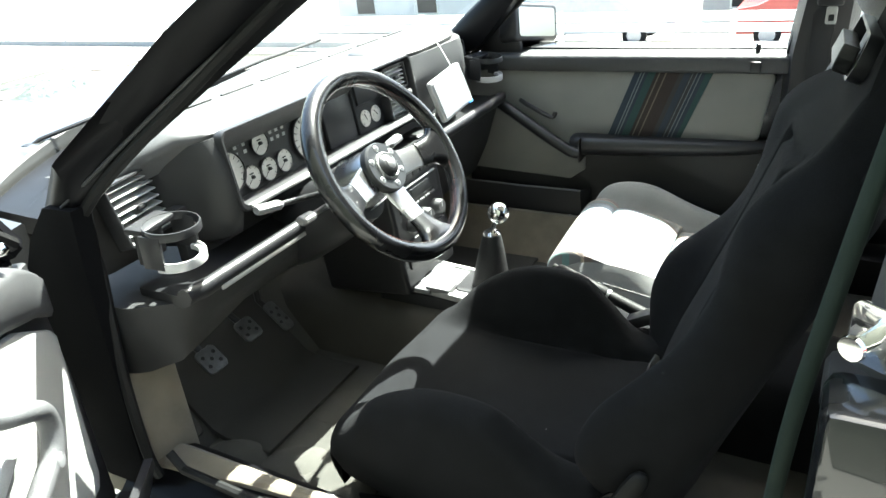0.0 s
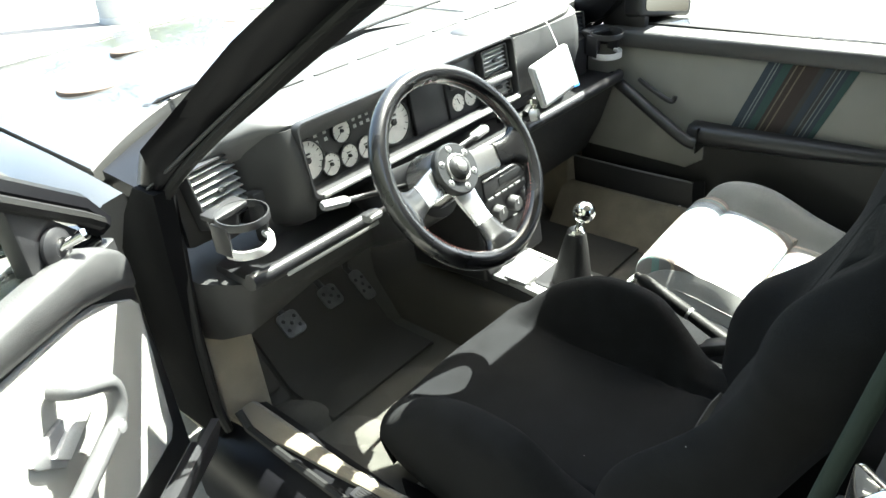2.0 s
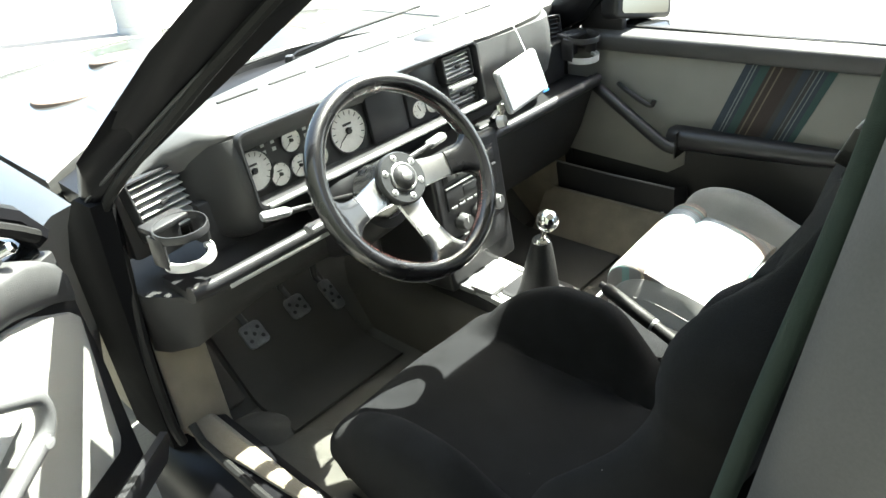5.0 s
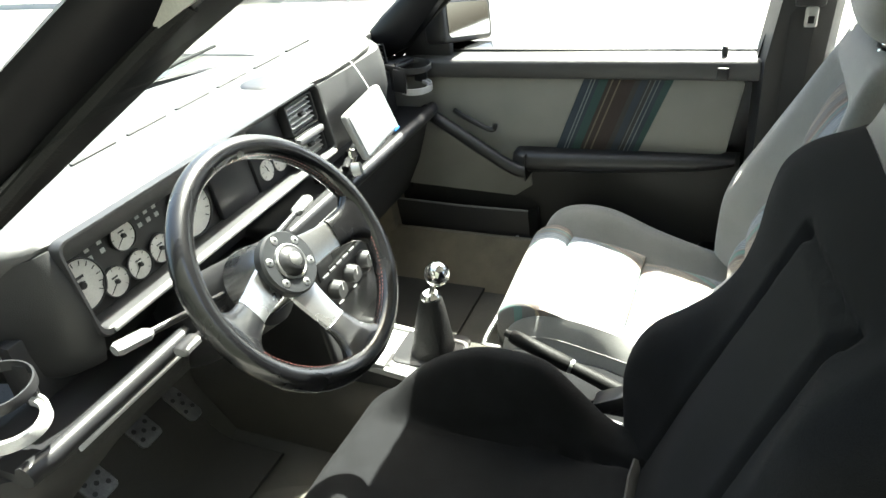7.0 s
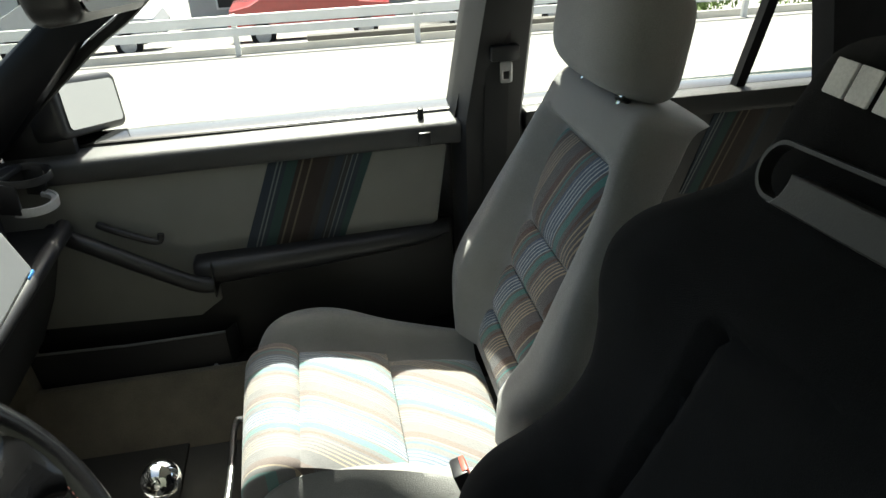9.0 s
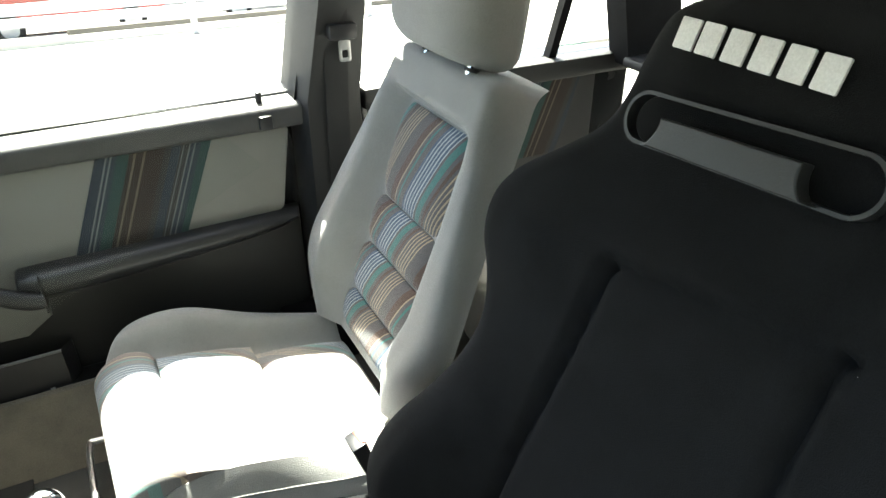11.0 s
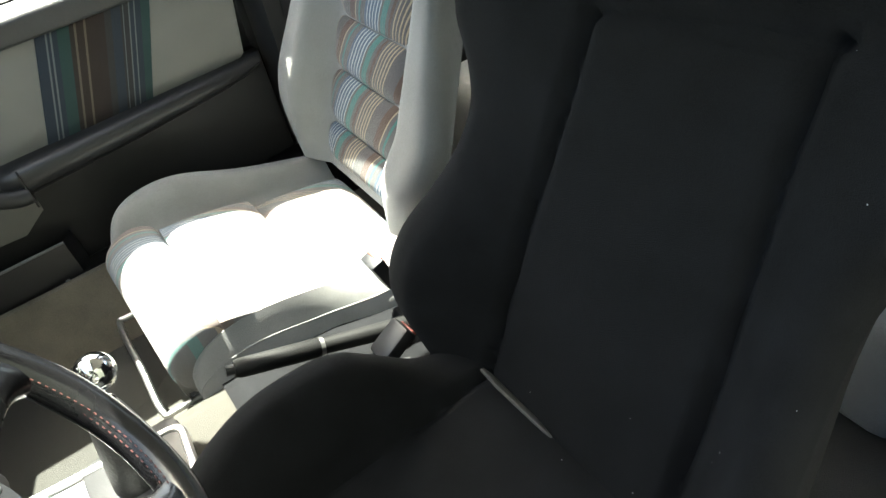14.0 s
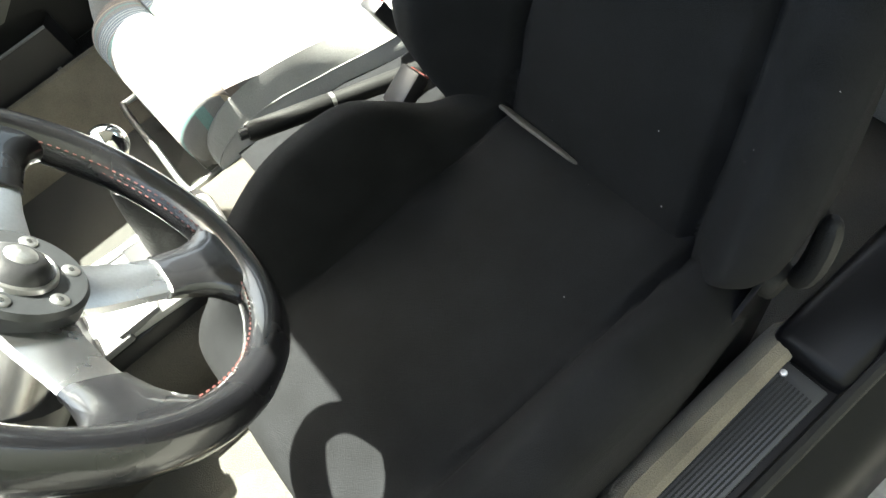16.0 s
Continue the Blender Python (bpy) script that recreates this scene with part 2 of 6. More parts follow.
def tube(path, radius, sides=12, caps=True, flat=1.0):
    """A tube along a path; radius a number or one for each point."""
    pts = [Vector(p) for p in path]
    rs = radius if isinstance(radius, (list, tuple)) else [radius] * len(pts)
    rings, ref = [], None
    for i, p in enumerate(pts):
        d = (pts[min(i + 1, len(pts) - 1)] - pts[max(i - 1, 0)]).normalized()
        if ref is None:
            ref = Vector((0, 0, 1)) if abs(d.z) < 0.9 else Vector((1, 0, 0))
        u = (ref - d * ref.dot(d)).normalized()
        ref = u
        w = d.cross(u)
        rings.append([p + rs[i] * (flat * math.cos(2 * math.pi * k / sides) * u + math.sin(2 * math.pi * k / sides) * w) for k in range(sides)])
    return loft(rings, True, caps)


def curve_points(points, steps=8, loop=False):
    """A smooth line through the points."""
    P = [Vector(p) for p in points]
    n, out = len(P), []
    for i in range(n if loop else n - 1):
        if loop:
            a, b, c, d = P[i - 1], P[i], P[(i + 1) % n], P[(i + 2) % n]
        else:
            a, b, c, d = P[max(i - 1, 0)], P[i], P[i + 1], P[min(i + 2, n - 1)]
        for k in range(steps):
            t = k / steps
            out.append(0.5 * ((2 * b) + (c - a) * t + (2 * a - 5 * b + 4 * c - d) * t * t + (3 * b - a - 3 * c + d) * t ** 3))
    if not loop:
        out.append(P[-1])
    return out


def lathe(profile, m, sides=32):
    """Turns (radius, height) pairs about the z axis of the pose m."""
    rings = [[m @ Vector((r * math.cos(2 * math.pi * k / sides), r * math.sin(2 * math.pi * k / sides), z)) for k in range(sides)] for r, z in profile]
    return loft(rings)


def slab(outline, m, depth, bevel=0.003, seg=2):
    """An outline in the xy plane of the pose m, made thick along -z, with rounded edges."""
    bm = bmesh.new()
    top = [bm.verts.new((x, y, 0)) for x, y in outline]
    f = bm.faces.new(top)
    ex = bmesh.ops.extrude_face_region(bm, geom=[f])
    bmesh.ops.translate(bm, verts=[v for v in ex["geom"] if isinstance(v, bmesh.types.BMVert)], vec=(0, 0, -depth))
    if bevel:
        cap = [e for e in bm.edges if abs(e.verts[0].co.z - e.verts[1].co.z) < 1e-6]
        bmesh.ops.bevel(bm, geom=cap, offset=bevel, segments=seg, profile=0.5, affect="EDGES")
    bm.transform(m)
    return bm


def rounded(x0, x1, y0, y1, r, n=5):
    pts = []
    for cx, cy, a in ((x1 - r, y1 - r, 0), (x0 + r, y1 - r, 90), (x0 + r, y0 + r, 180), (x1 - r, y0 + r, 270)):
        for k in range(n + 1):
            t = radians(a + 90 * k / n)
            pts.append((cx + r * math.cos(t), cy + r * math.sin(t)))
    return pts


def ring_slab(outer, inner, m, depth, bevel=0.002):
    """A frame between two outlines of equally many points."""
    rings = [[m @ Vector((x, y, z)) for x, y in o] for o, z in ((inner, -depth), (inner, -bevel), ([(a + (c - a) * 0.2, b + (d - b) * 0.2) for (a, b), (c, d) in zip(inner, outer)], 0),
             ([(a + (c - a) * 0.8, b + (d - b) * 0.8) for (a, b), (c, d) in zip(inner, outer)], 0), (outer, -bevel), (outer, -depth), (inner, -depth))]
    return loft(rings, True, False)


def frame_of(origin, x_dir, y_dir):
    x, y = Vector(x_dir).normalized(), Vector(y_dir).normalized()
    z = x.cross(y).normalized()
    y = z.cross(x)
    return Matrix.Translation(origin) @ Matrix((x, y, z)).transposed().to_4x4()


def smooth_step(a, b, x):
    t = max(0.0, min(1.0, (x - a) / (b - a)))
    return t * t * (3 - 2 * t)


def lerp_table(rows, v):
    """Smooth reading between the rows of a table whose first column rises."""
    if v <= rows[0][0]:
        return rows[0][1:]
    if v >= rows[-1][0]:
        return rows[-1][1:]
    k = max(i for i in range(len(rows) - 1) if rows[i][0] <= v)
    a, b = rows[k], rows[k + 1]
    p, q = rows[max(0, k - 1)], rows[min(len(rows) - 1, k + 2)]
    d = b[0] - a[0]
    t = (v - a[0]) / d
    out = []
    for c in range(1, len(a)):
        ma = (b[c] - p[c]) / max(1e-6, b[0] - p[0]) * d
        mb = (q[c] - a[c]) / max(1e-6, q[0] - a[0]) * d
        out.append((2 * t ** 3 - 3 * t * t + 1) * a[c] + (t ** 3 - 2 * t * t + t) * ma + (3 * t * t - 2 * t ** 3) * b[c] + (t ** 3 - t * t) * mb)
    return out


def smooth_rows(rows, at):
    """Smooth reading at a running index of the rows."""
    return lerp_table([(k, *r) for k, r in enumerate(rows)], at)


def cut(ob, cutter_bm):
    """Cuts a hole into a mesh and keeps the result as its mesh."""
    me = bpy.data.meshes.new("cutter")
    bmesh.ops.recalc_face_normals(cutter_bm, faces=cutter_bm.faces)
    cutter_bm.to_mesh(me)
    cutter_bm.free()
    c = new("cutter", me)
    mod = ob.modifiers.new("cut", "BOOLEAN")
    mod.object, mod.operation, mod.solver = c, "DIFFERENCE", "EXACT"
    done = bpy.data.meshes.new_from_object(ob.evaluated_get(bpy.context.evaluated_depsgraph_get()))
    ob.modifiers.clear()
    old = ob.data
    ob.data = done
    done.name = old.name
    bpy.data.objects.remove(c)
    bpy.data.meshes.remove(me)
    return ob

# ---- ground and surroundings ----
def fall(x, y):
    """Height of the street, which drops away on the passenger side."""
    return -0.135 * max(0.0, min(x, 45.0) - 1.0) - 0.03 * max(0.0, min(x, 20.0) - 13.0)


def ground():
    bm = bmesh.new()
    xs = [-3000, -400, -60, -20, -8, -4, -2, -1, 0, 1, 2, 3, 5, 7, 9, 11, 13, 16, 20, 28, 45, 80, 400, 3000]
    ys = [-3000, -400, -60, -25, -15, -10, -7, -5, -3, -2, -1, 0, 1, 2, 3, 5, 7, 10, 15, 25, 60, 400, 3000]
    g = [[bm.verts.new((x, y, fall(x, y))) for y in ys] for x in xs]
    for i in range(len(xs) - 1):
        for j in range(len(ys) - 1):
            bm.faces.new((g[i][j], g[i + 1][j], g[i + 1][j + 1], g[i][j + 1]))
    return structure("ground", bm, ASPHALT, "sunlit pale grey asphalt street falling away gently", "ground", smooth=False)


ground()


# added wall, never in view, that cuts light from the driver's side
def shade_wall():
    return structure("wall_west", box(-3.0, -2.7, -9.0, 3.5, 0.0, 5.5, 0.05), mat("dark_shade_wall", (0.05, 0.055, 0.045), 0.9, vary=0.4, scale=6, bump=0.6, fine=60), "plain dark wall added out of view to darken the driver's side", "wall")


shade_wall()

# ---- car shell ----
def carpet_floor():
    bm = box(-0.63, 0.66, -1.6, 0.50, 0.215, 0.262, 0.01)
    bm = join(bm, loft([[(x, 0.44, 0.22), (x, 0.47, 0.262), (x, 0.80, 0.58), (x, 0.83, 0.53)] for x in (-0.66, 0.66)]))
    ob = structure("floor", bm, FLOORCARPET, "worn olive-brown carpet of a car, darkened for footwell shade", "floor")
    for x, y, r, h in ((-0.545, 0.395, 0.055, 0.035), (-0.50, 0.26, 0.05, 0.012), (-0.30, 0.24, 0.07, 0.010), (0.40, 0.02, 0.06, 0.010)):
        part("carpet_fold", lathe([(0.0, h), (r * 0.35, h * 0.92), (r * 0.65, h * 0.6), (r * 0.88, h * 0.2), (r, 0.0)], pose(x, y, 0.2605, 0, 0, 30) @ Matrix.Diagonal((1.0, 1.7, 1.0, 1.0)), 22), FLOORCARPET, ob, "soft rumple in the carpet")
    return ob


carpet_floor()


def tunnel():
    prof = [(-0.135, 0.25), (-0.115, 0.36), (-0.085, 0.40), (-0.05, 0.415), (0.10, 0.415), (0.135, 0.40), (0.165, 0.36), (0.185, 0.25)]
    return structure("floor_tunnel", loft([[(x, y, z) for x, z in prof] for y in (-1.5, -0.6, 0.1, 0.55, 0.8)]), DARKCARPET, "carpeted transmission tunnel between the seats, darkened for shade", "tunnel")


tunnel()


def firewall():
    bm = box(-0.62, 0.62, 0.78, 0.81, 0.2, 0.845, 0.005)
    return structure("wall_north", bm, VINYL, "black lined bulkhead behind the dashboard", "bulkhead")


firewall()


def sill(side):
    s = side
    prof = [(0.60, 0.24), (0.615, 0.36), (0.635, 0.372), (0.70, 0.372), (0.715, 0.36), (0.735, 0.355), (0.76, 0.335), (0.785, 0.29), (0.785, 0.18), (0.62, 0.16)]
    ob = structure("sill_left" if s < 0 else "sill_right", loft([[(s * x, y, z) for x, z in prof] for y in (-1.0, -0.55, -0.45, 0.3, 0.46)]), SATIN, "black painted door sill of the car", "sill")
    dz = 0.374
    plate = part("scuff_plate", box(s * 0.658 - 0.027, s * 0.658 + 0.027, -0.43, 0.05, dz, dz + 0.006, 0.002), PLASTIC, ob, "black ribbed plastic scuff plate")
    for k in range(9):
        x = s * (0.638 + 0.005 * k)
        part("rib", box(x - 0.0012, x + 0.0012, -0.41, 0.04, dz + 0.006, dz + 0.0072, 0), RUBBER, plate, smooth=False)
    for y in (-0.415, -0.19, 0.035):
        part("screw", lathe([(0.0, 0.003), (0.004, 0.0025), (0.005, 0.0)], pose(s * 0.638, y, dz + 0.0055), 10), STEEL, plate, "steel screw")
    part("door_seal", tube([(s * 0.70, 0.36, 0.42), (s * 0.702, 0.33, 0.39), (s * 0.702, 0.2, 0.384), (s * 0.702, -0.43, 0.384), (s * 0.702, -0.50, 0.39), (s * 0.70, -0.56, 0.43)], 0.009, 8), RUBBER, ob, "black rubber door seal")
    if s > 0:
        part("sill_lining", loft([[(x, y, z) for x, z in ((0.515, 0.258), (0.522, 0.272), (0.575, 0.345), (0.600, 0.374), (0.612, 0.372), (0.59, 0.26))] for y in (-0.47, -0.2, 0.1, 0.42)]), CARPET, ob, "tan carpet lining inside the sill")
    part("post_foot", box(min(s * 0.60, s * 0.70), max(s * 0.60, s * 0.70), -0.66, -0.436, 0.25, 0.398, 0.018, 3), SATIN, ob, "black plastic foot of the centre post")
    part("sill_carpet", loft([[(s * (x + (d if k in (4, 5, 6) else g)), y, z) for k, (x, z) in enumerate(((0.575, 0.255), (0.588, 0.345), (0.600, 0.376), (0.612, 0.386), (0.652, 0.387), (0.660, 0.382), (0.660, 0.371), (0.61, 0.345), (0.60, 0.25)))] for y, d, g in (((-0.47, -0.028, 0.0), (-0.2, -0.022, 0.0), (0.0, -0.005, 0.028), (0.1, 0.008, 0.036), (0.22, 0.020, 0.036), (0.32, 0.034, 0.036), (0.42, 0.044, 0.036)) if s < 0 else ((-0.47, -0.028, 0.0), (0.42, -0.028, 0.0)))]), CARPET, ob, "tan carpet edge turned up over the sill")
    return ob


sill(-1)
sill(1)


def a_pillar(side):
    s = side
    if s < 0:  # inner rear edge, outer front edge
        line = [((0.700, 0.425, 0.85), (0.725, 0.53, 0.855)), ((0.685, 0.37, 0.93), (0.72, 0.465, 0.948)), ((0.545, 0.165, 1.10), (0.670, 0.23, 1.12)), ((0.445, -0.01, 1.235), (0.600, 0.02, 1.26)), ((0.40, -0.085, 1.285), (0.57, -0.06, 1.32))]
    else:
        line = [((0.685, 0.40, 0.86), (0.70, 0.52, 0.86)), ((0.655, 0.305, 0.905), (0.67, 0.42, 0.945)), ((0.605, 0.115, 1.095), (0.63, 0.20, 1.11)), ((0.56, 0.02, 1.155), (0.59, 0.09, 1.175)), ((0.50, -0.11, 1.265), (0.55, -0.06, 1.29))]
    rings = []
    for i, o in line:
        i, o = Vector(i), Vector(o)
        ax = (Vector(line[3][0]) - Vector(line[1][0])).normalized()
        side = (o - i)
        side = side - ax * side.dot(ax)
        n = ax.cross(side).normalized() * 0.022
        if n.z > 0:
            n = -n
        ring = [i + side * a + n * b for a, b in ((0.0, -0.3), (0.06, 0.7), (0.25, 1.0), (0.6, 1.0), (0.9, 0.6), (1.0, -0.2), (0.9, -0.9), (0.5, -1.2), (0.1, -1.0))]
        rings.append([(s * p.x, p.y, p.z) for p in ring])
    ob = structure("pillar_left" if s < 0 else "pillar_right", loft(rings), SATIN, "black windscreen pillar raked back over the door", "pillar", sharp=50)
    post = [(0.41, 0.36, 0.035, 0.14), (0.395, 0.6, 0.03, 0.14), (0.395, 0.78, 0.012, 0.13), (0.395, 0.86, 0.0, 0.09), (0.385, 0.92, 0.0, 0.05)]
    part("door_post", loft([[(s * (0.675 + g), y + 0.0, z), (s * (0.69 + g), y - 0.02, z), (s * (0.722 + g * 0.5), y - 0.015, z), (s * (0.745 - 0.25 * (0.14 - d)), y + 0.02, z), (s * (0.748 - 0.25 * (0.14 - d)), y + d, z), (s * (0.675 + g), y + d, z)] for y, z, g, d in post]), SHADEPAINT, ob, "black front door post, darkened for its shade")
    part("door_seal", tube(curve_points([(s * 0.724, 0.375, 0.38), (s * 0.730, 0.378, 0.45), (s * 0.722, 0.38, 0.62), (s * 0.697, 0.385, 0.8), (s * 0.695, 0.375, 0.91), (s * 0.605, 0.17, 1.09), (s * 0.53, 0.0, 1.225), (s * 0.50, -0.07, 1.275)] if s < 0 else [(0.70, 0.365, 0.40), (0.69, 0.375, 0.6), (0.685, 0.385, 0.8), (0.68, 0.33, 0.90), (0.625, 0.12, 1.075), (0.57, 0.02, 1.145), (0.52, -0.10, 1.25)], 6), 0.010, 8), RUBBER, ob, "black rubber door seal")
    if s < 0:
        bead = []
        for i, o in line:
            i, o = Vector(i), Vector(o)
            bead.append(i + (o - i) * 0.47 + Vector((0.012, -0.012, -0.019)))
        part("trim_bead", tube(curve_points([(s * p.x, p.y, p.z) for p in bead[1:]], 4), 0.0035, 8), PLASTIC, ob, "thin raised bead along the pillar")
    part("kick_panel", box(min(s * 0.60, s * 0.706), max(s * 0.60, s * 0.706), 0.40, 0.82, 0.24, 0.66, 0.012), CARPET, ob, "tan carpeted kick panel")
    return ob


a_pillar(-1)
a_pillar(1)


def roof():
    rows = [(-0.058, 1.285), (-0.09, 1.30), (-0.15, 1.328), (-0.22, 1.355), (-0.35, 1.385), (-0.6, 1.405), (-1.0, 1.41), (-1.45, 1.375), (-1.62, 1.30)]
    ob = structure("ceiling", loft([[(x, y + 0.02 * (x / 0.6) ** 2, z - 0.05 * abs(x / 0.6) ** 4 + d) for x, d in [(-0.52 + 0.104 * k, 0) for k in range(11)] + [(0.52 - 0.104 * k, 0.025) for k in range(11)]] for y, z in rows]), HEADLINER, "pale cloth headlining under a black roof", "ceiling")
    part("roof_skin", loft([[(x * 1.02, y + 0.02 * (x / 0.6) ** 2, z + 0.03 - 0.05 * abs(x / 0.6) ** 4 + d) for x, d in [(-0.52 + 0.104 * k, 0) for k in range(11)] + [(0.52 - 0.104 * k, 0.012) for k in range(11)]] for y, z in rows]), PAINT, ob, "black painted roof panel")
    for s in (-1, 1):
        part("roof_rail", loft([[(s * x, y, z), (s * (x + 0.05), y, z - 0.01), (s * (x + 0.03), y, z + 0.05), (s * (x - 0.06), y, z + 0.07)] for x, y, z in ((0.555, -0.50, 1.325), (0.575, -0.66, 1.315), (0.575, -1.0, 1.31), (0.56, -1.45, 1.27))]), SATIN, ob, "black roof side rail")
    return ob


roof()


def rear_shell():
    ob = structure("wall_south", box(-0.66, 0.66, -1.72, -1.68, 0.25, 0.9, 0.01), VINYL, "black lined rear end of the cabin", "bulkhead")
    part("parcel_shelf", box(-0.62, 0.62, -1.68, -1.32, 0.86, 0.885, 0.008), VINYL, ob, "black parcel shelf")
    for s in (-1, 1):
        part("rear_pillar", loft([[(s * x, y, z) for x, y in ((0.68, yy), (0.68, yy - 0.18), (0.62, yy - 0.18), (0.61, yy))] for yy, z, x in ((-1.335, 0.86, 0), (-1.28, 1.1, 0), (-1.19, 1.36, 0))]), BLACKCLOTH, ob, "black rear roof pillar")
    return ob


rear_shell()


def b_pillar(side):
    s = side
    rings = []
    for z, x, w in ((0.36, 0.70, 0.16), (0.6, 0.705, 0.14), (0.88, 0.70, 0.13), (1.1, 0.655, 0.12), (1.345, 0.59, 0.11)):
        yb = -0.522 - 0.13 * max(0.0, z - 0.88) if s > 0 else -0.602 - 0.10 * z
        w = w - 0.05 * max(0.0, z - 0.88) if s > 0 else w
        x = x if s > 0 else x - 0.02
        rings.append([(s * (x - 0.06), yb - 0.02, z), (s * (x + 0.01), yb, z), (s * (x + (0.075 if s > 0 else 0.03)), yb - (0.004 if s > 0 else 0.02), z), (s * (x + (0.075 if s > 0 else 0.03)), yb - w, z), (s * (x - 0.01), yb - w - 0.02, z), (s * (x - 0.06), yb - w, z)])
    ob = structure("post_left" if s < 0 else "post_right", loft(rings), DARKGREY if s < 0 else VINYL, "black centre door post with trim", "pillar", sharp=50)
    return ob


b_pillar(1)
b_pillar(-1)


def windscreen():
    rings = []
    for k in range(9):
        t = k / 8
        half = 0.68 - 0.13 * t
        rings.append([(half * u, (0.83 - 0.27 * u * u) * (1 - t) + (-0.10 - 0.08 * u * u) * t, (0.945 - 0.06 * u * u) * (1 - t) + (1.30 - 0.03 * u * u) * t + 0.03 * math.sin(math.pi * t)) for u in [i / 8 - 1 for i in range(17)]])
    ob = structure("window_1", loft(rings, False, False), GLASS, "clear raked windscreen", "windscreen")
    ob.visible_shadow = False
    return ob


windscreen()


def bonnet():
    def rear(x):
        return 1.0 - 0.60 * x * x
    def crown(x, y):
        u = abs(x) / 0.68
        z = 0.905 - 0.035 * u ** 2.5 - 0.10 * max(0.0, y - 1.35) ** 2
        return z + 0.018 * smooth_step(0.50, 0.34, u) * smooth_step(0.98, 1.12, y) * smooth_step(1.95, 1.7, y)
    rings = []
    for k in range(33):
        x = -0.68 + 1.36 * k / 32
        ys = [rear(x) + (2.0 - rear(x)) * j / 14 for j in range(15)]
        rings.append([(x, ys[0], crown(x, ys[0]) - 0.05), (x, ys[0] + 0.001, crown(x, ys[0]) - 0.005)] + [(x, y + 0.006, crown(x, y)) for y in ys] + [(x, 2.03, crown(x, 2.0) - 0.06), (x, 1.99, crown(x, 2.0) - 0.12)])
    ob = structure("bonnet", loft(rings), GLAREPAINT, "glossy black bonnet with a raised centre and round vents", "bonnet")
    for s in (-1, 1):
        part("wing", loft([[(s * 0.692, y, z - 0.06), (s * 0.690, y, z - 0.004), (s * 0.694, y, z), (s * 0.735, y, z - 0.006), (s * 0.775, y, z - 0.03), (s * 0.81, y, z - 0.12), (s * 0.82, y, 0.55), (s * 0.76, y, 0.5)] for y, z in ((0.57, 0.862), (0.7, 0.868), (0.9, 0.872), (1.3, 0.870), (1.6, 0.85), (2.0, 0.80))]), GLAREPAINT, ob, "black front wing")
        for x, y, r, q in ((0.40, 1.27, 0.105, 0.10), (0.20, 1.42, 0.075, 0.06)):
            m = Matrix.Translation((s * x, y, crown(x, y) - 0.001))
            vent = part("bonnet_vent", loft([[m @ Vector((r * f * math.cos(2 * math.pi * i / 36), q * f * math.sin(2 * math.pi * i / 36), h)) for i in range(36)] for f, h in ((1.03, -0.006), (1.0, 0.003), (0.95, 0.005), (0.7, 0.006), (0.4, 0.0065), (0.02, 0.007))], True, False), BROWNVENT, ob, "oval brown bonnet vent")
    part("nose", box(-0.75, 0.75, 2.02, 2.09, 0.3, 0.76, 0.03), PAINT, ob, "black front end")
    part("cowl", loft([[(x, rear(x) - 0.16, 0.855), (x, rear(x) - 0.14, 0.868 - 0.02 * abs(x)), (x, rear(x) - 0.012, 0.878 - 0.03 * abs(x)), (x, rear(x) - 0.012, 0.82), (x, rear(x) - 0.16, 0.82)] for x in [-0.66 + 0.11 * k for k in range(13)]]), SATIN, ob, "black cowl below the windscreen", sharp=40)
    for x in (-0.43, 0.10):
        w = part("wiper", tube([(x, 0.935, 0.885), (x + 0.02, 0.92, 0.90), (x + 0.22, 0.885, 0.922), (x + 0.46, 0.85, 0.935)], 0.005, 8), PLASTIC, ob, "black wiper arm")
        part("wiper_cap", lathe([(0.0, 0.018), (0.014, 0.016), (0.018, 0.0), (0.0, 0.0)], pose(x, 0.935, 0.878), 16), PLASTIC, w, "black wiper cap")
    return ob


bonnet()

# ---- driver's door, open ----
DM = frame_of((-0.762, 0.405, 0.0), (0.82, 0.57, 0), (0, 0, 1))


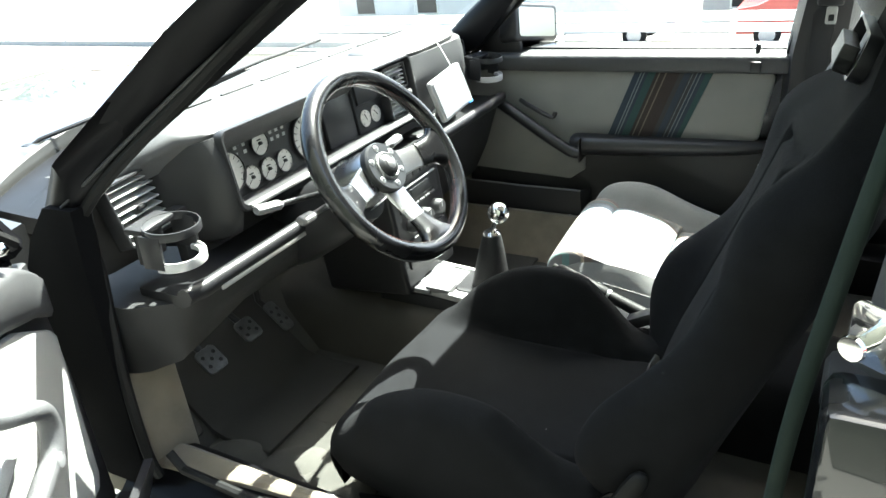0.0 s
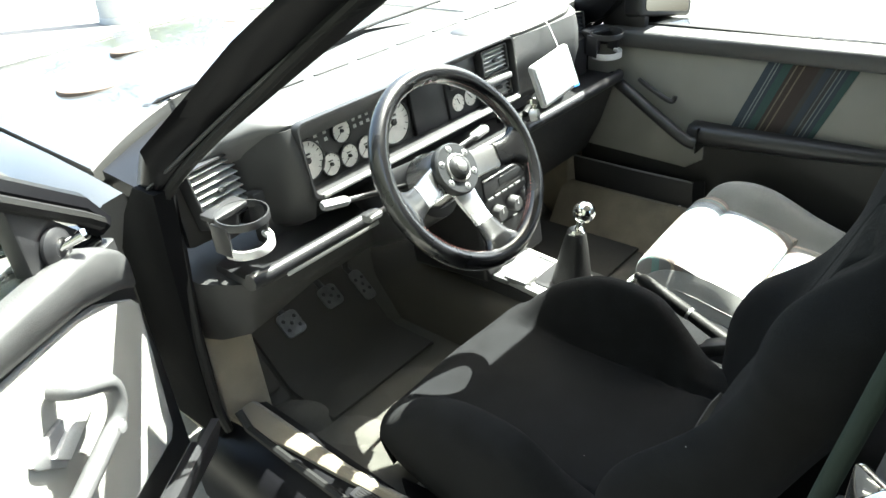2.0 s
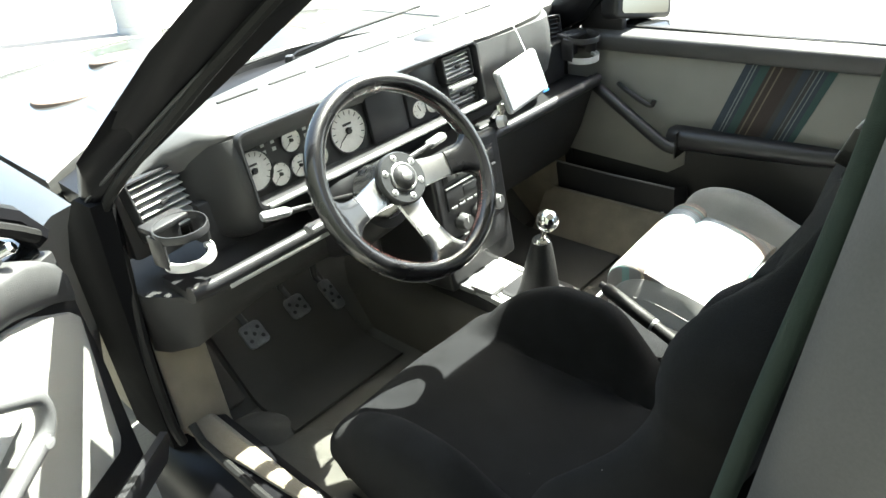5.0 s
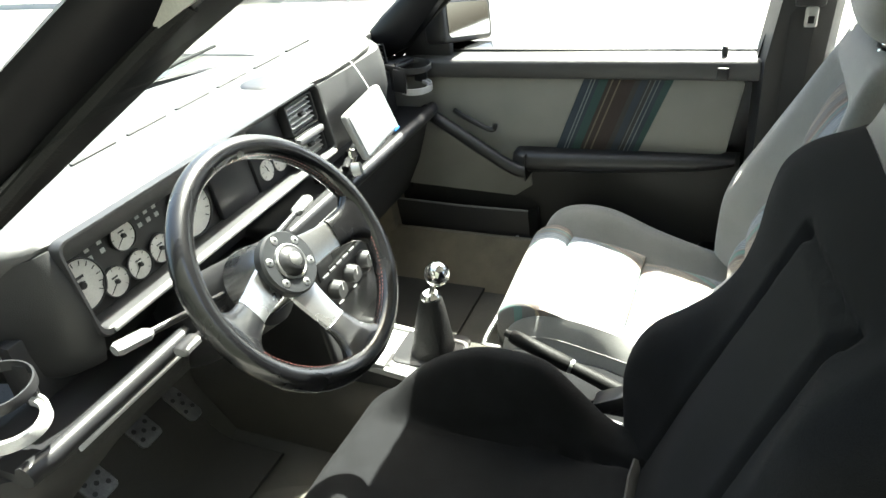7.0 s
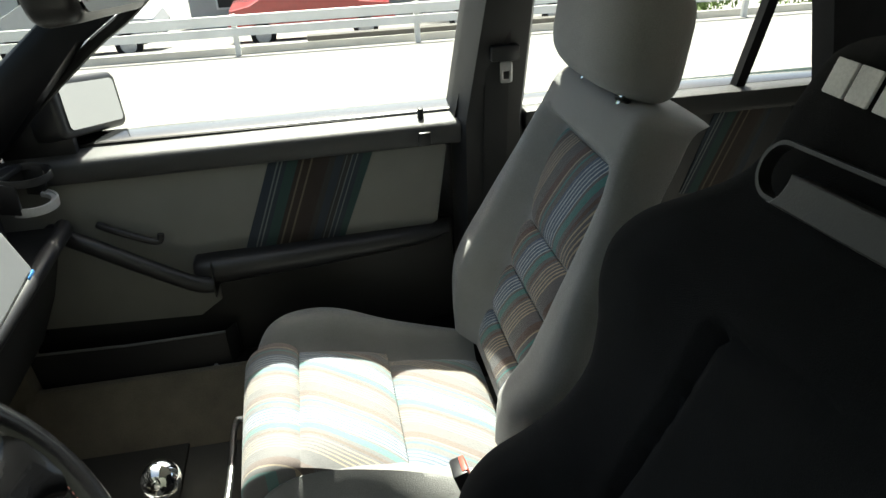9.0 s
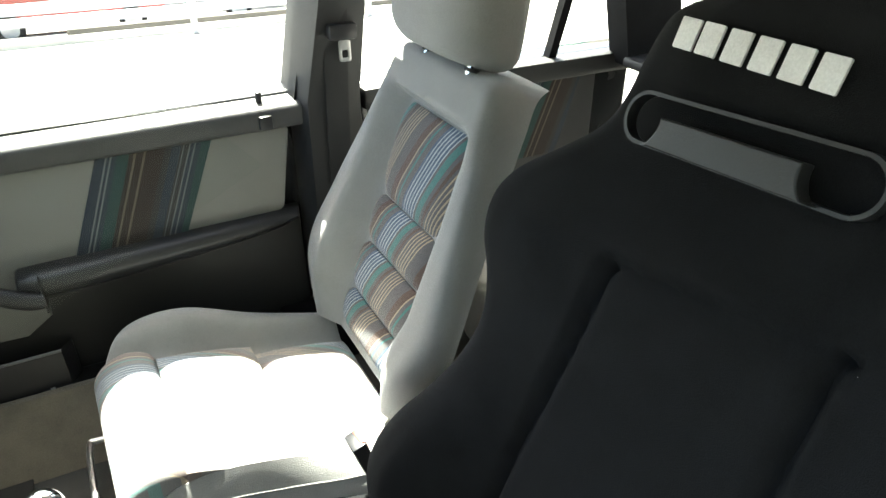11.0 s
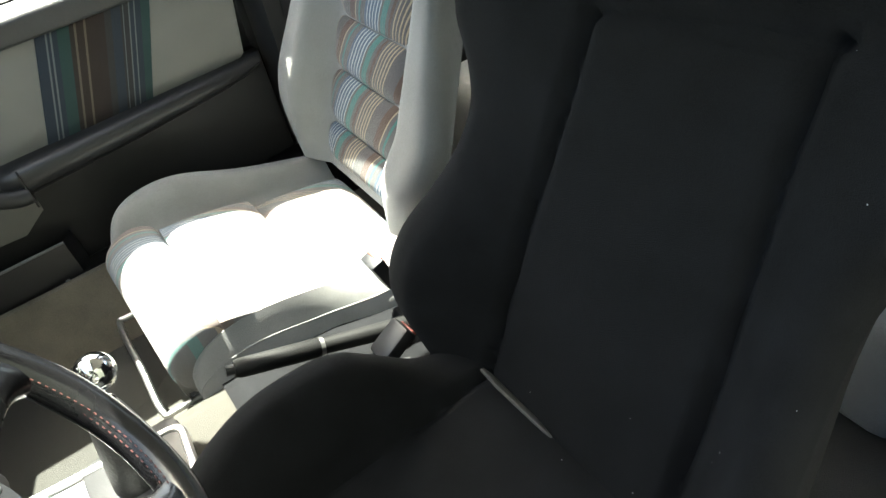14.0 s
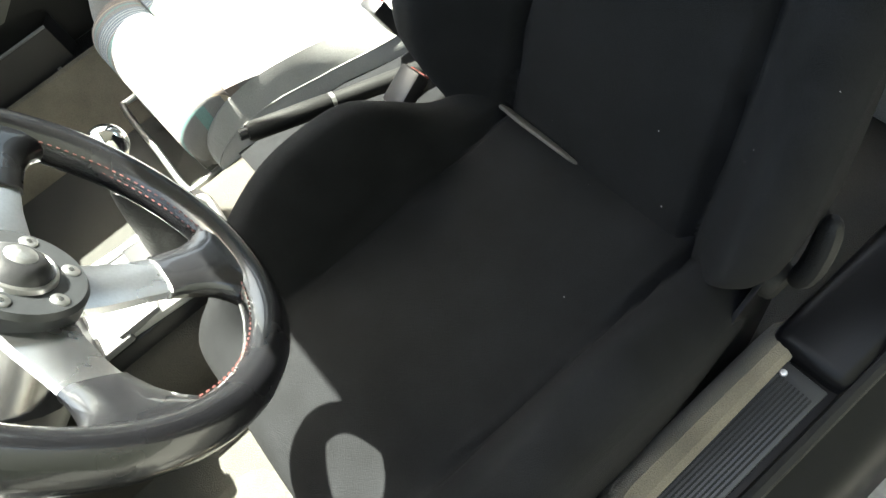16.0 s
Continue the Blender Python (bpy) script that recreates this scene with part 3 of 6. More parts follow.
def driver_door():
    """Local x runs towards the hinge, y up, z towards the seat."""
    L = 1.02
    outer = [(-0.03, 0.36), (-0.015, 0.60), (-0.02, 0.885), (-L, 0.885), (-L, 0.36)]
    ob = structure("door_1", slab(outer, DM @ Matrix.Translation((0, 0, -0.035)), 0.10, 0.02, 3), PAINT, "open front door with pale suede card", "door")
    sh = DM.copy()
    card = [(-0.035, 0.735), (-0.05, 0.755), (-0.13, 0.80), (-0.20, 0.815), (-0.95, 0.87), (-0.95, 0.46), (-0.085, 0.455), (-0.068, 0.475)]
    part("card", slab(card, sh @ Matrix.Translation((0, 0, -0.008)), 0.03, 0.006), PALESUEDE, ob, "pale grey suede door card")
    part("card_border", slab([(-0.022, 0.38), (-0.015, 0.60), (-0.02, 0.86), (-L + 0.02, 0.86), (-L + 0.02, 0.38)], sh @ Matrix.Translation((0, 0, -0.02)), 0.03, 0.006), VINYL, ob, "black vinyl edge of the door card")
    rail = []
    for s, zt, zb, w in ((0.04, 0.835, 0.772, 0.008), (0.055, 0.858, 0.782, 0.016), (0.085, 0.880, 0.796, 0.020), (0.12, 0.899, 0.806, 0.022), (0.17, 0.905, 0.822, 0.022), (0.4, 0.914, 0.848, 0.022), (0.97, 0.922, 0.870, 0.022)):
        rail.append([(-s, zt - 0.005, -0.04), (-s, zt, -0.02), (-s, zt, w - 0.024), (-s, zt - 0.004, w - 0.012), (-s, zt - 0.014, w - 0.004), (-s, zb + 0.010, 0.002), (-s, zb, -0.004), (-s, zb, -0.04)])
    bm = loft([[DM @ Vector(p) for p in r] for r in rail])
    part("top_rail", bm, RAILVINYL, ob, "grained grey vinyl top rail", sharp=60)
    part("window_frame", tube([DM @ Vector(p) for p in ((-0.02, 0.885, -0.04), (-0.05, 0.935, -0.045), (-0.30, 1.115, -0.06), (-0.52, 1.265, -0.10), (-0.62, 1.29, -0.11), (-L, 1.30, -0.11))], 0.024, 8), SATIN, ob, "black window frame")
    part("frame_seal", tube([DM @ Vector(p) for p in ((-0.04, 0.90, -0.02), (-0.07, 0.925, -0.022), (-0.31, 1.098, -0.035), (-0.53, 1.245, -0.075))], 0.012, 8), RUBBER, ob, "black rubber frame seal")
    part("sail_panel", slab([(-0.07, 0.90), (-0.205, 0.90), (-0.205, 1.03)], DM @ Matrix.Translation((0, 0, -0.03)), 0.03, 0.004), PLASTIC, ob, "black triangular mirror panel")
    pane = part("pane", slab([(-0.21, 0.895), (-0.98, 0.90), (-0.98, 1.285), (-0.60, 1.275), (-0.52, 1.25), (-0.21, 1.03)], DM @ Matrix.Translation((0, 0, -0.05)), 0.004, 0), GLASS, ob, "clear door glass", smooth=False)
    pane.visible_shadow = False
    knob = part("mirror_knob", lathe([(0.0, -0.002), (0.032, 0.0), (0.032, 0.006), (0.024, 0.012), (0.016, 0.014), (0.014, 0.012), (0.0, 0.012)], DM @ Matrix.Translation((-0.147, 0.917, -0.028)), 24), PLASTIC, ob, "round mirror adjuster")
    part("lever", lathe([(0.0, 0.0), (0.007, 0.0), (0.008, 0.03), (0.010, 0.04), (0.007, 0.046), (0.0, 0.047)], DM @ Matrix.Translation((-0.147, 0.917, -0.018)) @ pose(0, 0, 0, -20, 25, 0), 14), CHROME, knob, "chrome adjuster lever")
    grab = [(-0.294, 0.768, 0.0), (-0.292, 0.768, 0.028), (-0.280, 0.763, 0.042), (-0.258, 0.750, 0.046), (-0.242, 0.736, 0.046), (-0.236, 0.718, 0.046), (-0.240, 0.696, 0.046), (-0.258, 0.674, 0.046), (-0.30, 0.660, 0.045), (-0.40, 0.636, 0.045), (-0.50, 0.612, 0.045), (-0.56, 0.598, 0.038), (-0.58, 0.594, 0.0)]
    g = part("grab_handle", tube([DM @ Vector(p) for p in curve_points(grab, 5)], 0.0165, 14, flat=0.85), HANDLEVINYL, ob, "grained grey pull handle")
    part("handle_cap", lathe([(0.0, 0.002), (0.010, 0.001), (0.011, 0.0)], DM @ Matrix.Translation((-0.266, 0.671, 0.0605)), 16), GREYPLASTIC, g, "round screw cap")
    lev = part("release_bezel", slab([(-0.262, 0.720), (-0.228, 0.690), (-0.330, 0.652), (-0.372, 0.690), (-0.380, 0.704), (-0.358, 0.718)], DM @ Matrix.Translation((0, 0, 0.001)), 0.010, 0.004), GREYPLASTIC, ob, "grey release bezel")
    part("release_lever", slab([(-0.268, 0.712), (-0.245, 0.692), (-0.325, 0.662), (-0.350, 0.690)], DM @ Matrix.Translation((0, 0, 0.009)), 0.010, 0.004), SILVER, lev, "silver release lever")
    pocket = [[(-s, z, d) for z, d in ((0.395, 0.0), (0.395, 0.05), (0.46, 0.075), (0.475, 0.075), (0.475, 0.06), (0.41, 0.04), (0.41, 0.0))] for s in (0.05, 0.5, 0.92)]
    part("pocket", loft([[DM @ Vector(p) for p in r] for r in pocket]), PLASTIC, ob, "black door pocket")
    m = part("door_mirror", slab(rounded(-0.105, 0.105, -0.066, 0.066, 0.02), DM @ Matrix.Translation((-0.19, 0.962, -0.17)) @ pose(0, 0, 0, 0, -48, 0), 0.08, 0.012, 3), PLASTIC, ob, "black door mirror housing")
    part("mirror_glass", slab(rounded(-0.094, 0.094, -0.056, 0.056, 0.012), DM @ Matrix.Translation((-0.19, 0.962, -0.17)) @ pose(0, 0, 0, 0, -48, 0) @ Matrix.Translation((0, 0, 0.004)), 0.003, 0), DOORMIRROR, m, "mirror glass", smooth=False)
    return ob


driver_door()

# ---- passenger's door, shut ----
def passenger_door():
    px = 0.68
    M = frame_of((px, 0, 0), (0, -1, 0), (0, 0, 1))  # local x runs rearward, y up, z towards the cabin
    ob = structure("door_2", slab([(-0.42, 0.30), (-0.40, 0.885), (0.555, 0.89), (0.565, 0.55), (0.56, 0.30)], M @ Matrix.Translation((0, 0, -0.03)), 0.09, 0.015, 3), PAINT, "shut front door with dark card and striped cloth", "door")
    lining = part("lower_lining", slab([(-0.42, 0.285), (-0.42, 0.62), (0.0, 0.64), (0.515, 0.64), (0.52, 0.45), (0.52, 0.30), (0.50, 0.285)], M @ Matrix.Translation((0, 0, -0.006)), 0.03, 0.008), VINYL, ob, "black vinyl lower lining")
    cardm = M @ Matrix.Translation((0, 0, 0.0))
    part("card", slab([(-0.415, 0.828), (-0.41, 0.50), (-0.05, 0.485), (0.0, 0.52), (0.003, 0.634), (0.47, 0.642), (0.482, 0.65), (0.508, 0.818), (0.498, 0.830)], cardm, 0.012, 0.004), PALESUEDE, ob, "pale grey suede card")
    st = slab([(0.146, 0.8285), (0.07, 0.637), (0.278, 0.637), (0.356, 0.8285)], M @ Matrix.Translation((0, 0, 0.003)), 0.008, 0.002)
    o = Vector((px, -0.150, 0.827))
    st.transform(Matrix.Translation(-o))
    sp = part("cloth_panel", st, DOORSTRIPE, ob, "blue, teal and brown striped cloth panel")
    sp.location = o
    part("top_rail", loft([[(px + a, y, z + b) for a, b in ((0.03, 0.0), (-0.012, 0.0), (-0.016, 0.006), (-0.022, 0.036), (-0.018, 0.045), (-0.008, 0.049), (0.032, 0.054))] for y, z in ((0.42, 0.822), (0.1, 0.824), (-0.535, 0.829))]), RAILVINYL, ob, "black vinyl top rail", sharp=60)
    part("belt_seal", box(0.7125, 0.722, -0.53, 0.30, 0.866, 0.884, 0.003), RUBBER, ob, "black rubber glass seal")
    part("outer_belt", loft([[(0.724, y, 0.835), (0.724, y, 0.850), (0.742, y, 0.848), (0.768, y, 0.82), (0.775, y, 0.76)] for y in (0.45, -0.53)]), PAINT, ob, "black door top outside the glass", sharp=60)
    pin = part("lock_pin", lathe([(0.0, 0.0), (0.004, 0.0), (0.004, 0.012), (0.007, 0.018), (0.006, 0.036), (0.0, 0.038)], pose(0.69, -0.458, 0.865), 12), PLASTIC, ob, "black lock pin")
    part("pin_collar", box(0.652, 0.668, -0.472, -0.446, 0.834, 0.862, 0.003), PLASTIC, ob, "black pin collar")
    arm = [[(px + 0.01, y, zt), (px - d + 0.012, y, zt + 0.001), (px - d, y, zt - 0.014), (px - d + 0.002, y, zb + 0.015), (px - d + 0.02, y, zb), (px + 0.01, y, zb)] for y, zt, zb, d in ((0.036, 0.632, 0.590, 0.046), (0.030, 0.636, 0.582, 0.054), (0.0, 0.637, 0.580, 0.056), (-0.10, 0.638, 0.585, 0.054), (-0.22, 0.640, 0.590, 0.049), (-0.32, 0.641, 0.596, 0.044), (-0.41, 0.642, 0.602, 0.038), (-0.47, 0.643, 0.608, 0.030), (-0.505, 0.643, 0.613, 0.016))]
    a = part("armrest", loft(arm), PLASTIC, ob, "black moulded armrest", sharp=60)
    part("joint_line", box(0.6135, 0.67, -0.004, -0.001, 0.566, 0.6365, 0), INK, a, smooth=False)
    pull = [(0.655, 0.285, 0.735), (0.642, 0.26, 0.728), (0.628, 0.20, 0.700), (0.620, 0.10, 0.640), (0.618, 0.03, 0.600), (0.622, 0.0, 0.592)]
    part("pull_handle", tube(curve_points(pull, 5), 0.017, 12), PLASTIC, ob, "black diagonal pull handle")
    part("release_lever", tube(curve_points([(0.664, 0.20, 0.735), (0.655, 0.17, 0.722), (0.652, 0.11, 0.694), (0.654, 0.09, 0.690), (0.656, 0.085, 0.704)], 4), 0.007, 8), PLASTIC, ob, "black release lever")
    pk = part("pocket", loft([[(px + 0.0, y, 0.30), (px - d + 0.02, y, 0.30), (px - d, y, 0.455), (px - d + 0.006, y, 0.467), (px - d + 0.014, y, 0.455), (px + 0.0, y, 0.40)] for y, d in ((0.41, 0.045), (0.2, 0.055), (0.0, 0.05), (-0.02, 0.02))]), PLASTIC, ob, "black door pocket")
    part("pocket_lip", tube([(0.637, 0.40, 0.468), (0.627, 0.2, 0.468), (0.632, 0.0, 0.467)], 0.003, 8), GREYPLASTIC, pk, "grey worn pocket lip")
    part("frame_post", loft([[(x - 0.02, y, z), (x + 0.03, y, z), (x + 0.03, y - 0.03, z), (x - 0.02, y - 0.03, z)] for x, y, z in ((0.70, -0.522, 0.86), (0.688, -0.549, 1.0), (0.56, -0.625, 1.36))]), SATIN, ob, "black window frame")
    mm = frame_of((0.762, 0.178, 0.950), (0.16, -0.06, -0.030), (0.02, 0.18, 1))
    mir = part("door_mirror", slab(rounded(-0.100, 0.100, -0.056, 0.056, 0.018), mm, 0.07, 0.012, 3), PLASTIC, ob, "black door mirror")
    part("mirror_glass", slab(rounded(-0.080, 0.082, -0.042, 0.042, 0.010), mm @ Matrix.Translation((0, 0, 0.003)), 0.003, 0), DOORMIRROR, mir, "mirror glass", smooth=False)
    part("sail_panel", box(0.69, 0.715, 0.205, 0.34, 0.87, 0.985, 0.006), PLASTIC, ob, "black mirror corner panel")
    return ob


passenger_door()


def rear_door(side):
    s = side
    ob = structure("door_3" if s > 0 else "door_4", box(min(s * 0.70, s * 0.78), max(s * 0.70, s * 0.78), -1.42, -0.67, 0.30, 0.89, 0.015), PAINT, "shut rear door with pale card and striped cloth", "door")
    x0 = s * 0.685
    part("card", box(min(x0, s * 0.70), max(x0, s * 0.70), -1.30, -0.69, 0.45, 0.835, 0.006), DARKGREY, ob, "dark grey rear card")
    stx = s * 0.682
    st = slab([(0.0, 0.0), (-0.06, -0.19), (0.08, -0.19), (0.14, 0.0)], frame_of((0, 0, 0), (0, -1, 0), (0, 0, 1)), 0.006, 0.001) if s > 0 else None
    if st:
        sp = part("cloth_panel", st, DOORSTRIPE, ob, "striped cloth panel")
        sp.location = (stx, -1.11, 0.833)
    part("top_rail", box(min(s * 0.66, s * 0.72), max(s * 0.66, s * 0.72), -1.42, -0.67, 0.835, 0.885, 0.012), VINYL, ob, "black vinyl top rail")
    part("quarter_bar", loft([[(s * (x - 0.012), y, z), (s * (x + 0.012), y, z), (s * (x + 0.012), y - 0.022, z), (s * (x - 0.012), y - 0.022, z)] for x, y, z in ((0.70, -1.152, 0.88), (0.60, -1.195, 1.35))]), SATIN, ob, "black quarter-light bar")
    return ob


rear_door(1)
rear_door(-1)

# ---- seats ----
def bucket_seat():
    """Black cloth sports seat of the driver; local origin on the centre line at the crease."""
    ob = empty("bucket_seat", "black cloth sports bucket seat with high side bolsters", "car seat")
    cx = -0.333
    lean = math.atan(0.355)
    up = Vector((0, -math.sin(lean), math.cos(lean)))
    fw = Vector((0, math.cos(lean), math.sin(lean)))
    o = Vector((cx, -0.425, 0.482))
    # v, half width of the centre; then v, half width and bolster height on either side
    centre = [(-0.06, 0.165), (0.0, 0.160), (0.14, 0.153), (0.23, 0.148), (0.35, 0.137), (0.42, 0.131), (0.55, 0.128), (0.64, 0.14), (0.72, 0.15), (0.76, 0.13), (0.78, 0.08), (0.792, 0.04)]
    crown = [(0.72, 0.166, 0.001), (0.755, 0.158, -0.001), (0.772, 0.142, -0.004), (0.784, 0.105, -0.012), (0.792, 0.05, -0.03)]
    inner_side = [(-0.06, 0.24, 0.02), (0.0, 0.31, 0.05), (0.05, 0.34, 0.072), (0.10, 0.345, 0.078), (0.16, 0.333, 0.070), (0.22, 0.315, 0.045), (0.28, 0.305, 0.020), (0.34, 0.306, 0.008), (0.39, 0.325, 0.008), (0.44, 0.350, 0.016), (0.49, 0.350, 0.020),
                  (0.53, 0.338, 0.006), (0.57, 0.309, -0.020), (0.61, 0.282, -0.044), (0.65, 0.268, -0.050), (0.70, 0.262, -0.050), (0.745, 0.250, -0.050), (0.762, 0.232, -0.050), (0.775, 0.200, -0.048), (0.785, 0.145, -0.046), (0.792, 0.06, -0.045)]
    door_side = [(-0.06, 0.178, 0.03), (0.0, 0.215, 0.05), (0.05, 0.248, 0.072), (0.10, 0.256, 0.078), (0.16, 0.250, 0.070), (0.22, 0.236, 0.045), (0.28, 0.223, 0.020), (0.34, 0.220, 0.008), (0.39, 0.232, 0.008), (0.44, 0.250, 0.016), (0.49, 0.252, 0.020),
                 (0.53, 0.242, 0.010), (0.57, 0.220, -0.010), (0.61, 0.197, -0.014), (0.66, 0.178, -0.006)] + crown
    def dish(v):
        return -0.034 * smooth_step(0.51, 0.60, v) * (1 - smooth_step(0.752, 0.788, v))
    rings = []
    N = 40
    n_v = 100
    for k in range(n_v + 1):
        v = -0.06 + (0.792 + 0.06) * k / n_v
        c = lerp_table(centre, v)[0]
        far_h, far_b = lerp_table(inner_side, v)
        near_h, near_b = lerp_table(door_side, v)
        ring = []
        for i in range(2 * N + 1):
            u = i / N - 1
            h, b = (far_h, far_b) if u > 0 else (near_h, near_b)
            x = h * (abs(u) ** 0.85) * (1 if u > 0 else -1)
            ax = abs(x)
            rise = smooth_step(c, c + 0.55 * (h - c) + 0.02, ax)
            w = b * rise + dish(v) * (1 - rise)
            edge = (ax - (h - 0.05)) / 0.05
            if edge > 0:
                w -= 0.05 * (1 - math.sqrt(max(0.0, 1 - edge * edge)))
            w += 0.012 * math.exp(-((v - 0.18) / 0.12) ** 2) * math.exp(-(x / 0.1) ** 2)
            w -= 0.018 * math.exp(-((ax - c + (0.014 if u < 0 else 0.0)) / 0.0085) ** 2) * (1 if v < 0.518 - 0.17 * x else 0)
            w -= 0.012 * math.exp(-((v - 0.518 + 0.17 * x) / 0.008) ** 2) * (1 if ax < c else 0)
            ring.append(o + Vector((x, 0, 0)) + up * v + fw * w)
        for i in range(9):
            a = math.pi * (i + 0.5) / 9
            f = (1 + math.cos(a)) / 2
            e = far_b * f + near_b * (1 - f)
            h = far_h if math.cos(a) > 0 else near_h
            ring.append(o + Vector((h * 0.97 * math.cos(a), 0, 0)) + up * v + fw * (e - (0.07 + (0.05 + max(0.0, e)) * math.sin(a) ** 0.5) * (1 - 0.72 * smooth_step(0.54, 0.61, v))))
        rings.append(ring)
    back = part("backrest", loft(rings), BLACKCLOTH, ob, sharp=70)
    # belt slot
    M = frame_of(o + up * 0.651 + fw * -0.031 + Vector((0.024, 0, 0)), (1, 0, 0), up)
    def stadium(a, b, n=10):
        return [(a * (1 if math.cos(t) > 0 else -1) + b * math.cos(t), b * math.sin(t)) for t in [2 * math.pi * (i + 0.5) / (4 * n) for i in range(4 * n)]]
    cut(back, slab(stadium(0.113, 0.0245), M @ Matrix.Translation((0.034, 0.0, 0.08)) @ pose(0, 0, 0, 0, 0, -4), 0.40, 0))
    for f in back.data.polygons:
        f.use_smooth = True
    Ms = M @ Matrix.Translation((0.034, 0.0, -0.002)) @ pose(0, 0, 0, 0, 0, -4)
    sl = part("belt_slot_frame", ring_slab(stadium(0.113, 0.0275), stadium(0.113, 0.0235), Ms @ Matrix.Translation((0, 0, 0.003)), 0.016, 0.002), SLOTPLASTIC, back, "black plastic belt slot frame")
    arc = [(0.108 + 0.031 * math.cos(radians(a)), 0.031 * math.sin(radians(a))) for a in range(170, 232, 10)]
    inner = [(-x, z) for x, z in reversed(arc)] + arc + [(0.094, -0.0255), (-0.094, -0.0255)]
    part("slot_bridge", slab(inner, Ms @ Matrix.Translation((0, 0, -0.010)), 0.02, 0.002, 2), SLOTPLASTIC, back, "black plastic bridge between the slots", smooth=False)
    # white badge as plain blocks
    for i in range(6):
        x = 0.174 - 0.0325 * i
        rise = smooth_step(0.15, 0.23, abs(x))
        lift = dish(0.732) * (1 - rise) - 0.05 * rise * (x > 0) + 0.004
        part("badge_block", slab(rounded(-0.0125, 0.0125, -0.0155, 0.0155, 0.0015, 2), frame_of(o + up * 0.732 + fw * lift + Vector((x, 0, 0)), (1, 0, 0), up), 0.0035, 0.0006), WHITEINK, back, "plain white embroidered block")
    # cushion: rows along y
    prof = [(-0.47, 0.235, 0.16, 0.0, 0.470), (-0.40, 0.245, 0.158, 0.01, 0.476), (-0.35, 0.252, 0.156, 0.035, 0.470), (-0.30, 0.258, 0.155, 0.085, 0.466), (-0.25, 0.262, 0.155, 0.130, 0.463), (-0.19, 0.264, 0.155, 0.142, 0.461), (-0.12, 0.264, 0.155, 0.135, 0.461), (-0.05, 0.260, 0.155, 0.100, 0.464), (0.0, 0.252, 0.155, 0.060, 0.466), (0.04, 0.246, 0.155, 0.018, 0.466), (0.072, 0.238, 0.15, 0.003, 0.460), (0.094, 0.226, 0.13, -0.002, 0.440), (0.102, 0.215, 0.12, -0.008, 0.40), (0.094, 0.205, 0.12, -0.01, 0.35)]
    rings = []
    n_v = 60
    for k in range(n_v + 1):
        y, h, c, b, z = smooth_rows(prof, k / n_v * (len(prof) - 1))
        ring = []
        for i in range(2 * N + 1):
            u = i / N - 1
            x = h * u
            ax = abs(x)
            w = b * smooth_step(c - 0.02, h - 0.045, ax)
            edge = (ax - (h - 0.045)) / 0.045
            if edge > 0:
                w -= 0.045 * (1 - math.sqrt(max(0.0, 1 - edge * edge)))
            w -= 0.017 * math.exp(-((ax - c) / 0.007) ** 2) * smooth_step(0.0, -0.07, y)
            w += 0.008 * math.exp(-(x / 0.1) ** 2) * smooth_step(-0.4, -0.1, y)
            ring.append(Vector((cx + x, y, z + w)))
        zb = min(0.345, z - 0.03)
        ring += [Vector((cx + h, y, (z + zb) / 2)), Vector((cx + h - 0.02, y, zb)), Vector((cx - h + 0.02, y, zb)), Vector((cx - h, y, (z + zb) / 2))]
        rings.append(ring)
    part("cushion", loft(rings), BLACKCLOTH, ob, sharp=70)
    # lint caught in the weave
    from_front = Vector((0.1, 0.75, 0.65)).normalized()
    rnd = random.Random(21)
    lint = bmesh.new()
    for me in [c.data for c in ob.children if c.name.startswith(("backrest", "cushion"))]:
        tree_of = BVHTree.FromPolygons([v.co for v in me.vertices], [tuple(p.vertices) for p in me.polygons])
        for _ in range(15):
            at = Vector((cx + rnd.uniform(-0.2, 0.2), rnd.uniform(-0.6, 0.0), rnd.uniform(0.45, 1.1)))
            hit, n, _, _ = tree_of.ray_cast(at + from_front * 1.5, -from_front)
            if hit:
                if n.dot(from_front) < 0:
                    n = -n
                a = n.orthogonal().normalized() * rnd.uniform(0.0003, 0.0006)
                b = n.cross(a) * rnd.uniform(0.4, 1.6)
                lint.faces.new([lint.verts.new(hit + n * 0.0006 + a * p + b * q) for p, q in ((-1, -1), (1, -1), (1, 1), (-1, 1))])
    tagged(part("lint", lint, WHITEINK, ob, smooth=False), "scattered specks of pale lint in the weave", kind="stuff")
    part("label_edge", slab([(0.018, -0.002), (0.05, -0.010), (0.10, -0.012), (0.15, -0.011), (0.162, -0.003), (0.158, 0.006), (0.12, 0.010), (0.06, 0.007), (0.03, 0.004)], frame_of(o + Vector((0, 0.007, 0.005)), (1, 0, 0), (0, 0.45, 0.55)), 0.005, 0.002), HEMCLOTH, ob, "worn grey hem at the crease")
    for s in (-1, 1):
        part("side_bracket", slab([(-0.46, 0.262), (0.02, 0.262), (0.03, 0.33), (-0.12, 0.36), (-0.33, 0.40), (-0.44, 0.52), (-0.48, 0.52)], frame_of((cx + s * 0.236, 0, 0), (0, 1, 0), (0, 0, 1)), 0.006, 0.001), SATIN, ob, "black steel side bracket")
        part("runner", box(cx + s * 0.2 - 0.02, cx + s * 0.2 + 0.02, -0.5, 0.02, 0.262, 0.30, 0.004), STEEL, ob, "steel seat runner")
